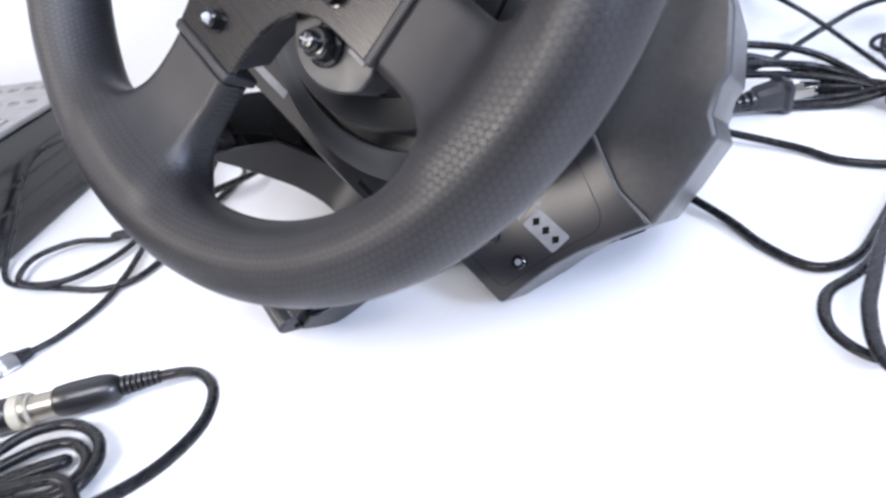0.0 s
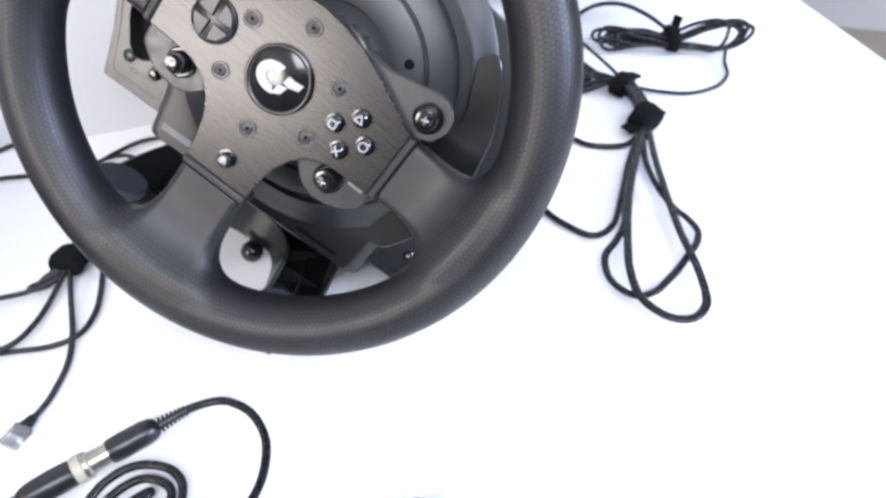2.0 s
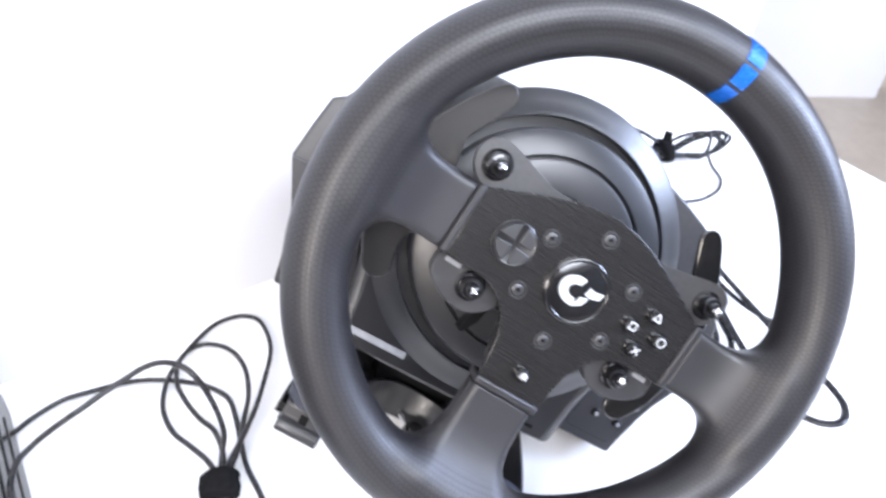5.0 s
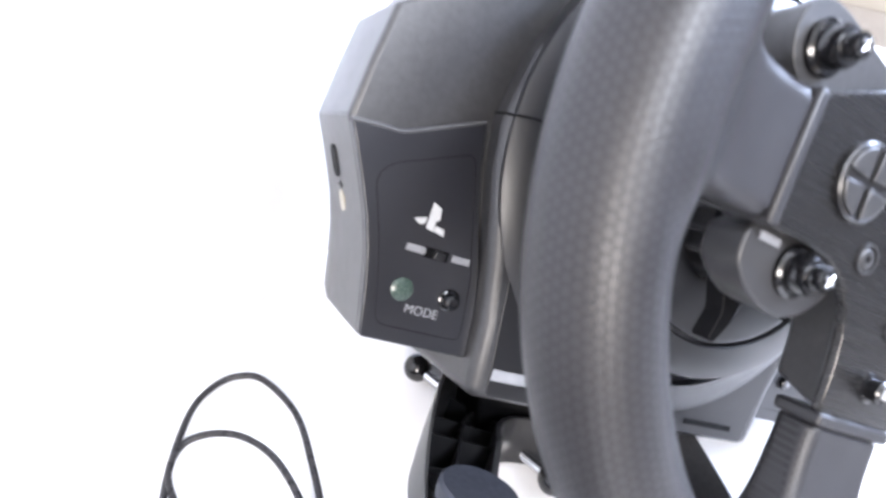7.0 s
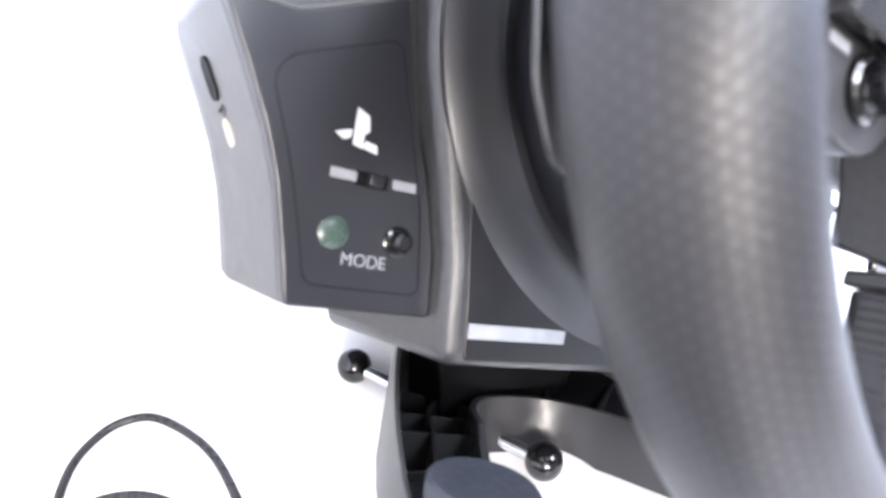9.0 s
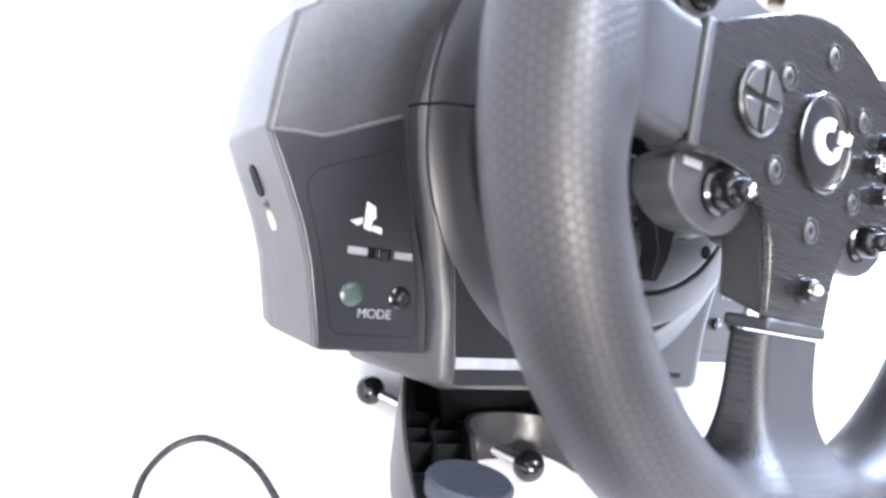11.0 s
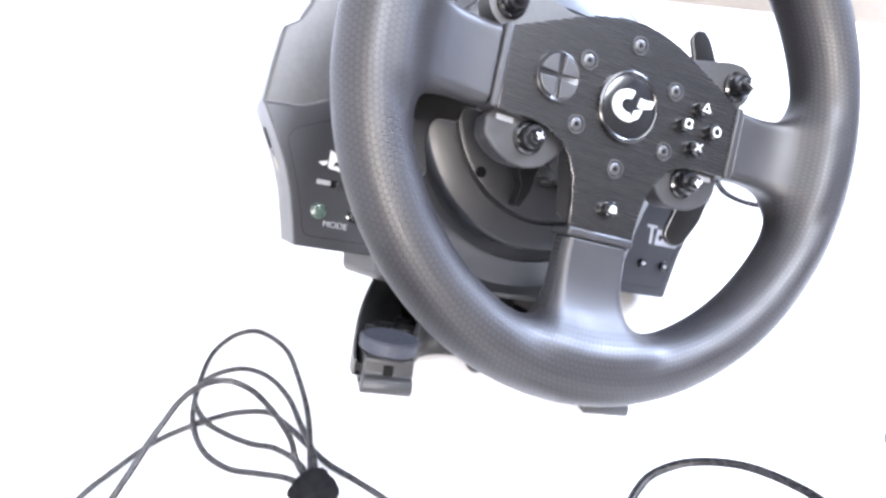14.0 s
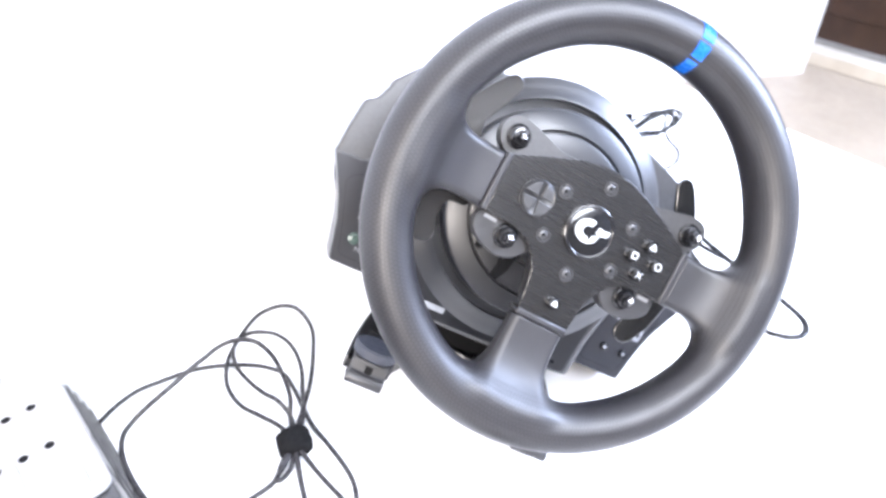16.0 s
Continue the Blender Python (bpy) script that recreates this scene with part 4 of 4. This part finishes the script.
# the pedal cable, looped and tied
loom = thing("cable_bundle", "black pedal cable tied in loops by a strap on the table", "cable", group="tied cables")
S = (-0.166, 0.117, 0.010)
cord("cable", [S, (-0.156, 0.1385, 0.011), (-0.1505, 0.1440, 0.022), (-0.1500, 0.1468, 0.038), (-0.1518, 0.1485, 0.056), (-0.1545, 0.1520, 0.070), (-0.1596, 0.1608, 0.0785), (-0.1683, 0.1720, 0.0785), (-0.1793, 0.1790, 0.0745), (-0.1925, 0.1790, 0.0715),
               (-0.2050, 0.1780, 0.0690), (-0.2175, 0.1755, 0.0668), (-0.2290, 0.1745, 0.0640), (-0.2400, 0.1775, 0.0570), (-0.2510, 0.1785, 0.0505), (-0.2615, 0.1715, 0.0490), (-0.2680, 0.1560, 0.0455), (-0.2690, 0.1340, 0.0340),
               (-0.2640, 0.1090, 0.0200), (-0.2618, 0.0910, 0.0100), (-0.2575, 0.0747, 0.0030), (-0.2453, 0.0608, 0.0025), (-0.2287, 0.0544, 0.0025), (-0.2006, 0.0486, 0.0025), (-0.1765, 0.0443, 0.0025), (-0.1600, 0.0490, 0.0025), (-0.1512, 0.0633, 0.0025), (-0.1475, 0.0822, 0.0025), (-0.1460, 0.1050, 0.0025), (-0.1450, 0.1270, 0.0025),
               (-0.1405, 0.1480, 0.0025), (-0.1360, 0.1680, 0.0025), (-0.1338, 0.1880, 0.0025), (-0.1425, 0.2070, 0.0025), (-0.1550, 0.2210, 0.0025), (-0.1690, 0.2325, 0.0025), (-0.1835, 0.2415, 0.0025), (-0.1990, 0.2470, 0.0025), (-0.2150, 0.2505, 0.0025), (-0.2330, 0.2535, 0.0025), (-0.2515, 0.2495, 0.0025), (-0.2655, 0.2430, 0.0025), (-0.2720, 0.2390, 0.0030)], R_THIN, M_CABLEGREY, loom)
cord("cable", [S, (-0.1593, 0.1243, 0.012), (-0.1423, 0.1398, 0.012), (-0.1249, 0.1575, 0.012), (-0.1055, 0.1840, 0.009), (-0.0870, 0.2154, 0.005), (-0.0812, 0.2480, 0.0025), (-0.0890, 0.2625, 0.0025), (-0.1030, 0.2670, 0.003), (-0.1192, 0.2635, 0.004), (-0.1423, 0.2485, 0.005), (-0.1631, 0.2292, 0.006), (-0.1758, 0.2050, 0.005), (-0.1770, 0.1817, 0.003), (-0.1705, 0.1611, 0.003), (-0.1650, 0.1402, 0.005), S], R_THIN, M_CABLEGREY, loom)
cord("cable", [S, (-0.1575, 0.1224, 0.011), (-0.1451, 0.1363, 0.011), (-0.1324, 0.1590, 0.008), (-0.1205, 0.1800, 0.006), (-0.1130, 0.2045, 0.006), (-0.1140, 0.2260, 0.006), (-0.1222, 0.2430, 0.004), (-0.1352, 0.2510, 0.003), (-0.1510, 0.2410, 0.006), (-0.1605, 0.2180, 0.009), (-0.1608, 0.1985, 0.007), (-0.1575, 0.1804, 0.004), (-0.1528, 0.1634, 0.004), (-0.1560, 0.1370, 0.010), S], R_THIN, M_CABLEGREY, loom)
cord("cable", [S, (-0.182, 0.109, 0.007), (-0.1945, 0.1012, 0.004), (-0.2180, 0.0988, 0.0060), (-0.2342, 0.0902, 0.0060), (-0.2405, 0.0780, 0.0060), (-0.2350, 0.0580, 0.0060), (-0.2203, 0.0500, 0.0060), (-0.2005, 0.0515, 0.0060), (-0.1880, 0.0682, 0.0040), (-0.1784, 0.0900, 0.0040), S], R_THIN, M_CABLEGREY, loom)
cord("cable", [S, (-0.1800, 0.1080, 0.006), (-0.1915, 0.1005, 0.008), (-0.1900, 0.0970, 0.008), (-0.1800, 0.1010, 0.006), (-0.1720, 0.1090, 0.007)], R_THIN, M_CABLEGREY, loom)
strap(loom, S, (0.45, 0.9, 0), 0.018, 0.0125)
cord("cable", [S, (-0.166, 0.085, 0.005), (-0.1645, 0.050, 0.0028), (-0.1665, 0.026, 0.0025), (-0.175, 0.003, 0.0025), (-0.1835, -0.0105, 0.0035)], R_THIN, M_CABLEGREY, loom)
ahead = Vector((-0.66, -0.75, 0)).normalized()
p0 = Vector((-0.1835, -0.0105, 0.0038))
boot = part("plug_boot", rod(p0 - ahead * 0.001, p0 + ahead * 0.007, 0.0026, 0.0042, segs=12), M_CABLE, loom, "black rubber boot", bevel=0.0006)


def along_box(centre, direction, length, width, height, bm=None):
    bm = bm or bmesh.new()
    d = Vector(direction).normalized()
    s = d.cross(Vector((0, 0, 1))).normalized()
    u = s.cross(d)
    c = Vector(centre)
    rings = [[c + d * (length * f) + s * (width * a) + u * (height * b) for a, b in ((-0.5, -0.5), (0.5, -0.5), (0.5, 0.5), (-0.5, 0.5))] for f in (-0.5, 0.5)]
    return loft(rings, bm)


plug = part("phone_plug", along_box(p0 + ahead * 0.013, ahead, 0.0135, 0.0098, 0.0066), M_CLEAR, loom, "clear plastic phone plug", bevel=0.0006)
part("plug_core", along_box(p0 + ahead * 0.0095, ahead, 0.006, 0.0066, 0.0036), M_CABLE, plug, "dark core of the plug", bevel=0.0004)
bm = bmesh.new()
across = ahead.cross(Vector((0, 0, 1)))
for k in range(6):
    along_box(p0 + ahead * 0.0172 + across * (0.0012 * (k - 2.5)) + Vector((0, 0, -0.0012)), ahead, 0.004, 0.0004, 0.0024, bm)
part("contact", bm, M_NICKEL, plug, "thin metal contacts")

# the round-plug joint lying in front
din = thing("plug_joint", "two black round plugs joined by a nickel collar on the table", "connector")
d = Vector((0.958, 0.286, 0)).normalized()
o = Vector((-0.1487, -0.0568, 0.0088))


def turned(profile, material, name, parent, label, segs=28):
    """A turned piece along the joint's own line: (way along it, radius)."""
    bm = lathe([(r, s) for s, r in profile], segs)
    turn = Vector((0, 1, 0)).rotation_difference(d).to_matrix().to_4x4()
    bm.transform(Matrix.Translation(o) @ turn)
    return part(name, bm, material, parent, label, angle=40)


collar = turned([(-0.009, 0.0), (-0.009, 0.0072), (-0.0082, 0.0080), (-0.0040, 0.0080), (-0.0036, 0.0074), (-0.0010, 0.0074), (-0.0004, 0.0068), (0.0, 0.0)], M_CREAM, "collar", din, "cream and nickel collar")
turned([(-0.0034, 0.0070), (-0.0034, 0.0079), (-0.0014, 0.0079), (-0.0014, 0.0070)], M_NICKEL, "collar_ring", collar, "nickel ring")
turned([(-0.002, 0.0), (-0.002, 0.0058), (0.0105, 0.0058), (0.0105, 0.0)], M_NICKEL, "barrel", din, "bright metal barrel")
right = turned([(0.0100, 0.0), (0.0100, 0.0064), (0.0112, 0.0072), (0.0180, 0.0076), (0.0300, 0.0074), (0.0345, 0.0066), (0.0372, 0.0050), (0.0380, 0.0040), (0.0385, 0.0)], M_SATIN, "plug_body", din, "black ribbed plug body")
left = turned([(-0.0085, 0.0), (-0.0085, 0.0070), (-0.0100, 0.0076), (-0.0200, 0.0078), (-0.0300, 0.0074), (-0.0345, 0.0064), (-0.0372, 0.0048), (-0.0380, 0.0)], M_SATIN, "plug_body", din, "black ribbed plug body")
for body, s0, s1 in ((right, 0.0175, 0.0290), (left, -0.0290, -0.0155)):
    side_dir = d.cross(Vector((0, 0, 1)))
    for k in range(9):
        c = o + d * (s0 + (s1 - s0) * k / 8) + Vector((0, 0, 0.0072)) - Vector((0, 0, 0.0005))
        part("grip_ridge", rod(c - side_dir * -0.0028, c - side_dir * 0.0028, 0.0005, segs=6), M_SATIN, body, "thin moulded ridge")
for body, start, sign in ((right, 0.0380, 1), (left, -0.0375, -1)):
    for k in range(7):
        s = start + sign * (0.0016 + 0.0024 * k)
        r = 0.0046 - 0.00022 * k
        turned([(s - 0.0008, 0.0026), (s - 0.0007, r), (s + 0.0007, r), (s + 0.0008, 0.0026)], M_SATIN, "strain_relief", body, "ring of the strain relief", 18)
end = o + d * 0.0375
cord("cable", [end, o + d * 0.054, (-0.083, -0.0422, 0.0112), (-0.071, -0.0478, 0.0138), (-0.0592, -0.063, 0.0175), (-0.0538, -0.086, 0.0228), (-0.0580, -0.1095, 0.0288), (-0.0683, -0.1286, 0.0353), (-0.0814, -0.1449, 0.042)], R_CORD, M_CABLE, din)
part("end_boot", rod((-0.0810, -0.1445, 0.0418), (-0.0905, -0.1545, 0.0400), 0.0034, 0.0048), M_SATIN, din, "tapered rubber boot", bevel=0.0006)
cord("cable", [(-0.0900, -0.1540, 0.0400), (-0.100, -0.163, 0.034), (-0.116, -0.172, 0.020), (-0.136, -0.176, 0.008), (-0.165, -0.172, 0.003), (-0.205, -0.150, 0.0028), (-0.240, -0.100, 0.003)], 0.0030, M_CABLE, din)
# loops of its own slack beside it
cord("cable", [o - d * 0.0375, (-0.205, -0.072, 0.006), (-0.230, -0.086, 0.003), (-0.240, -0.100, 0.0028)], R_CORD, M_CABLE, din)
coil = thing("cable_coil", "coil of black cable lying in loose oval loops", "cable", group="tied cables")
C = (-0.158, -0.0955, 0.006)
cord("cable", [C, (-0.153, -0.084, 0.008), (-0.143, -0.073, 0.009), (-0.131, -0.068, 0.009), (-0.120, -0.069, 0.009), (-0.109, -0.075, 0.009), (-0.103, -0.083, 0.009), (-0.102, -0.091, 0.008), (-0.106, -0.100, 0.007), (-0.118, -0.105, 0.006), (-0.140, -0.105, 0.005), C], R_CORD, M_CABLE, coil)
cord("cable", [C, (-0.146, -0.084, 0.005), (-0.135, -0.0765, 0.005), (-0.123, -0.0745, 0.005), (-0.112, -0.081, 0.005), (-0.1085, -0.089, 0.005), (-0.113, -0.096, 0.004), (-0.124, -0.100, 0.003), (-0.142, -0.1005, 0.003), C], R_CORD, M_CABLE, coil)
cord("cable", [C, (-0.148, -0.0945, 0.004), (-0.135, -0.0875, 0.004), (-0.1225, -0.0830, 0.004), (-0.1195, -0.0845, 0.005), (-0.1270, -0.0890, 0.006), (-0.143, -0.0945, 0.005), C], R_CORD, M_CABLE, coil)
cord("cable", [(-0.166, -0.108, 0.006), (-0.150, -0.106, 0.009), (-0.133, -0.1025, 0.011), (-0.122, -0.0995, 0.0115), (-0.110, -0.0985, 0.0115), (-0.1015, -0.105, 0.010), (-0.0975, -0.116, 0.007), (-0.098, -0.135, 0.003), (-0.116, -0.150, 0.0026), (-0.160, -0.156, 0.0026)], R_CORD, M_CABLE, coil)
cord("cable", [C, (-0.166, -0.083, 0.008), (-0.176, -0.0785, 0.008), (-0.190, -0.0775, 0.007), (-0.211, -0.082, 0.005), (-0.222, -0.093, 0.004), (-0.214, -0.106, 0.004), (-0.190, -0.110, 0.005), (-0.170, -0.105, 0.006), C], R_CORD, M_CABLE, coil)
cord("cable", [C, (-0.168, -0.088, 0.004), (-0.182, -0.085, 0.003), (-0.200, -0.088, 0.003), (-0.208, -0.096, 0.003), (-0.196, -0.103, 0.003), (-0.172, -0.101, 0.004), C], R_CORD, M_CABLE, coil)
strap(coil, (-0.1545, -0.0945, 0.0075), (0.75, 0.55, 0), 0.006, 0.0115)

# the mains and data leads, tied twice
leads = thing("cable_bundle", "thick black leads tied twice by straps beside the base", "cable", group="tied cables")
T1, T2 = (0.336, 0.180, 0.012), (0.322, 0.122, 0.013)
for k, (x, y, z, my, mz) in enumerate(((0.150, 0.205, 0.060, 0.236, 0.026), (0.165, 0.190, 0.046, 0.226, 0.020), (0.175, 0.215, 0.030, 0.216, 0.016), (0.200, 0.180, 0.014, 0.204, 0.006), (0.150, 0.230, 0.050, 0.230, 0.014), (0.190, 0.190, 0.010, 0.197, 0.004))):
    side_step, lift = 0.0042 * (k % 3 - 1), 0.006 * (k // 3)
    cord("cable", [(x, y, z), (0.245, 0.5 * (my + y) + 0.006, 0.5 * (mz + z)), (0.297, my, mz), (T1[0] - 0.004 + side_step, T1[1] + 0.006, T1[2] - 0.003 + lift), (0.332 + side_step, 0.153, 0.013 + 0.6 * lift), (T2[0] + 1.3 * side_step, T2[1], T2[2] - 0.003 + lift)], 0.0028, M_CABLE, leads)
strap(leads, (0.334, 0.182, 0.012), (0.45, -0.9, 0), 0.014, 0.0145, 0.012)
strap(leads, T2, (0.35, -0.9, 0), 0.019, 0.0165, 0.004)
part("strap_tail", along_box((0.305, 0.116, 0.012), (1.0, 0.15, 0.2), 0.016, 0.013, 0.003), M_VELCRO, leads, "free end of the strap", bevel=0.0008)
cord("flat_cable", [T2, (0.3064, 0.0900, 0.0140), (0.2925, 0.0609, 0.0145), (0.2756, 0.0207, 0.0151), (0.2617, -0.0142, 0.0158), (0.2552, -0.0345, 0.0161), (0.2490, -0.0555, 0.0164), (0.2390, -0.0785, 0.0168), (0.2310, -0.0880, 0.0170), (0.2199, -0.0925, 0.0170), (0.2090, -0.0895, 0.0170), (0.2010, -0.0800, 0.0170), (0.1972, -0.0628, 0.0168),
                    (0.2055, -0.0376, 0.0164), (0.2165, -0.0179, 0.0161), (0.2294, 0.0036, 0.0158), (0.2533, 0.0382, 0.0151), (0.2825, 0.0745, 0.0145), (0.2985, 0.0924, 0.0140), T2], 0.0031, M_CABLE, leads, "flat twin lead", flat=0.62)
cord("flat_cable", [T2, (0.3040, 0.0960, 0.0100), (0.2958, 0.0818, 0.0090), (0.2868, 0.0620, 0.0090), (0.2790, 0.0337, 0.0090), (0.2775, 0.0098, 0.0090), (0.2797, -0.0036, 0.0090), (0.2785, -0.0176, 0.0090), (0.2710, -0.0275, 0.0090), (0.2600, -0.0350, 0.0090), (0.2410, -0.0467, 0.0090), (0.2276, -0.0534, 0.0090), (0.2140, -0.0590, 0.0090), (0.2010, -0.0580, 0.0090),
                    (0.1930, -0.0470, 0.0090), (0.1925, -0.0322, 0.0090), (0.2005, -0.0160, 0.0090), (0.2160, -0.0052, 0.0090), (0.2310, 0.0080, 0.0090), (0.2430, 0.0260, 0.0090), (0.2640, 0.0540, 0.0090), (0.2890, 0.0850, 0.0090), T2], 0.0028, M_CABLE, leads, "flat twin lead", flat=0.62)
cord("cable", [(0.150, 0.110, 0.010), (0.180, 0.062, 0.004), (0.191, 0.033, 0.003), (0.206, 0.011, 0.003), (0.227, 0.016, 0.003), (0.250, 0.042, 0.003), (0.284, 0.084, 0.006), T2], R_CORD, M_CABLE, leads)
cord("cable", [(0.190, 0.170, 0.012), (0.245, 0.137, 0.004), (0.263, 0.115, 0.003), (0.290, 0.104, 0.003), (0.308, 0.110, 0.006), T2], R_CORD, M_CABLE, leads)
AHEAD = Vector((0.95, 0.20, 0)).normalized()
PLUG = Vector((0.251, 0.202, 0.0125))


def plug_ring(s, width, height):
    """One squared ring of the plug's body, s metres ahead of its middle."""
    side = AHEAD.cross(Vector((0, 0, 1))).normalized()
    return [PLUG + AHEAD * s + side * (width * a) + Vector((0, 0, height * b)) for a, b in ((-0.5, -0.32), (-0.32, -0.5), (0.32, -0.5), (0.5, -0.32), (0.5, 0.32), (0.32, 0.5), (-0.32, 0.5), (-0.5, 0.32))]


mains = part("mains_plug", loft([plug_ring(-0.0115, 0.013, 0.012), plug_ring(-0.0090, 0.016, 0.015), plug_ring(0.0060, 0.020, 0.019), plug_ring(0.0085, 0.025, 0.024), plug_ring(0.0115, 0.025, 0.024), plug_ring(0.0120, 0.022, 0.021)]), M_PANEL, leads, "blue-black moulded mains plug", angle=30)
for k in range(3):
    part("plug_neck", rod(PLUG - AHEAD * (0.0115 + 0.005 * k), PLUG - AHEAD * (0.0150 + 0.005 * k), 0.0068 - 0.0008 * k, segs=14), M_SATIN, mains, "ribbed neck of the plug", bevel=0.0006)
cord("cable", [PLUG - AHEAD * 0.022, (0.212, 0.196, 0.014), (0.185, 0.196, 0.022), (0.160, 0.200, 0.036)], 0.0030, M_CABLE, leads)
for k in (-1, 1):
    part("prong", along_box(PLUG + AHEAD * 0.021 + Vector((-0.2, 0.98, 0)) * (0.006 * k), AHEAD, 0.018, 0.0015, 0.006), M_NICKEL, mains, "flat metal prong")
usb = part("data_plug", along_box((0.304, 0.214, 0.009), (-0.86, 0.35, 0), 0.026, 0.015, 0.009), M_CABLE, leads, "black data plug", bevel=0.0012)
part("data_shell", along_box((0.2865, 0.2212, 0.009), (-0.86, 0.35, 0), 0.013, 0.012, 0.0045), M_STEEL, usb, "bright metal shell", bevel=0.0003)

tied = thing("cable_bundle", "thin black cable folded into a flat tied bundle", "cable", group="tied cables")
TB = (0.425, 0.236, 0.018)
for k, (grow, dz) in enumerate(((1.0, 0.0), (0.92, 0.003), (0.84, -0.003), (0.96, -0.005), (0.70, 0.001))):
    dy = 0.0034 * (k - 2)
    pts = [(TB[0], TB[1] + dy, TB[2] + dz), (0.425 + 0.032 * grow, 0.228 + dy, 0.029 + dz), (0.425 + 0.058 * grow, 0.214 + dy, 0.037 + dz), (0.425 + 0.069 * grow, 0.204 + dy, 0.034 + dz), (0.425 + 0.066 * grow, 0.204 + 0.5 * dy, 0.020), (0.425 + 0.052 * grow, 0.208, 0.011),
           (0.425 + 0.030 * grow, 0.220, 0.011 + 0.5 * dz), (TB[0], TB[1] - 0.005 + dy, TB[2] - 0.004 + dz), (0.425 - 0.030 * grow, 0.244 - dy, 0.014), (0.425 - 0.066 * grow, 0.256 - dy, 0.014 + dz), (0.425 - 0.076 * grow, 0.262 - dy, 0.019), (0.425 - 0.064 * grow, 0.264 - dy, 0.024 + dz), (0.425 - 0.030 * grow, 0.247 + dy, 0.022 + dz)]
    cord("cable", pts, 0.0021, M_CABLE, tied, steps=5, closed=True)
cord("cable", [(0.477, 0.209, 0.011), (0.464, 0.192, 0.006), (0.452, 0.171, 0.004), (0.429, 0.158, 0.0025), (0.395, 0.158, 0.0025), (0.362, 0.170, 0.006), (0.340, 0.182, 0.010)], R_THIN, M_CABLE, tied)
cord("cable", [(0.425, 0.240, 0.024), (0.402, 0.257, 0.040), (0.375, 0.270, 0.050), (0.345, 0.276, 0.048), (0.310, 0.270, 0.034), (0.265, 0.250, 0.020), (0.215, 0.232, 0.014)], 0.0023, M_CABLE, tied)
strap(tied, TB, (1.0, -0.3, 0.08), 0.010, 0.0175)
part("strap_tail", along_box((0.429, 0.238, 0.034), (0.25, 0.1, 1.0), 0.014, 0.010, 0.003), M_VELCRO, tied, "free end of the strap", bevel=0.0008)
high = thing("loose_cable", "thin black cable arching from the back of the base", "cable")
cord("cable", [(0.180, 0.262, 0.088), (0.215, 0.280, 0.086), (0.255, 0.284, 0.072), (0.295, 0.274, 0.050), (0.325, 0.240, 0.026), (0.338, 0.205, 0.014), (0.337, 0.182, 0.012)], R_THIN, M_CABLE, high)

# ---------------------------------------------------------------- loose clamp bolt
K, axis = Vector((0.0123, -0.1576, 0.0208)), Vector((-0.497, -0.864, -0.085)).normalized()
bolt = thing("clamp_bolt", "black lobed hand knob with bright threaded bolt on the table", "bolt")
turn = Vector((0, 1, 0)).rotation_difference(axis).to_matrix().to_4x4()
m = Matrix.Translation(K) @ turn


def lobe_ring(y, f, wave=0.0012, count=84):
    """One ring of the knob's outline, with seven lobes and shallow scallops between them."""
    ring = []
    for k in range(count):
        a = 2 * math.pi * k / count
        r = (0.0203 + wave * (1 - 2 * abs(math.sin(3.5 * a)) ** 3)) * f
        ring.append((r * math.cos(a), y, r * math.sin(a)))
    return ring


knob_bm = loft([lobe_ring(y, f) for y, f in ((-0.0068, 0.05), (-0.0068, 0.66), (-0.0060, 0.80), (-0.0040, 0.93), (-0.0010, 1.0), (0.0045, 1.0), (0.0064, 0.97), (0.0074, 0.90), (0.0072, 0.80))], caps=False)
part("hand_knob", knob_bm, M_GLOSS, bolt, "black lobed plastic knob", xf=m, angle=40)
part("knob_hollow", loft([lobe_ring(y, f, 0.0006) for y, f in ((0.0071, 0.805), (0.0055, 0.76), (-0.0036, 0.72), (-0.0038, 0.30))], caps=False), M_DARK, bolt, "dark hollow under the knob", xf=m, angle=40)
part("knob_stem", lathe([(0.0085, -0.0045), (0.0074, 0.0060), (0.0070, 0.0270), (0.0060, 0.0280), (0.0, 0.0280)], 32), M_SATIN, bolt, "thick plastic stem", xf=m, angle=40)
thread = [(0.0, 0.027)] + [(0.0036 + (0.0005 if k % 2 else 0.0), 0.028 + 0.0009 * k) for k in range(44)] + [(0.0, 0.068)]
part("thread", lathe(thread, 20), M_STEEL, bolt, "bright threaded bolt", xf=m)
part("bolt_foot", lathe([(0.0, 0.064), (0.0055, 0.064), (0.0138, 0.0665), (0.0144, 0.0690), (0.0130, 0.0700), (0.0, 0.0700)], 32), M_STEEL, bolt, "round swivel foot", xf=m, angle=40)

# a small dark piece lying between the bolt and the plug
piece = thing("plastic_clip", "slim dark plastic clip with a tapered end on the table", "clip")
TIP, RUN = Vector((-0.0415, -0.1610, 0.0)), Vector((0.37, -0.93, 0)).normalized()
cross = RUN.cross(Vector((0, 0, 1)))
bm = loft([[TIP + RUN * w + cross * (half * a) + Vector((0, 0, high * b)) for a, b in ((-1, 0.0), (1, 0.0), (1, 0.7), (0.6, 1.0), (-0.6, 1.0), (-1, 0.7))] for w, half, high in ((0.0, 0.0012, 0.0022), (0.004, 0.0026, 0.0038), (0.009, 0.0028, 0.0038), (0.013, 0.0036, 0.0052), (0.024, 0.0038, 0.0052), (0.040, 0.0038, 0.0050))])
part("clip_body", bm, M_SATIN, piece, bevel=0.0005)
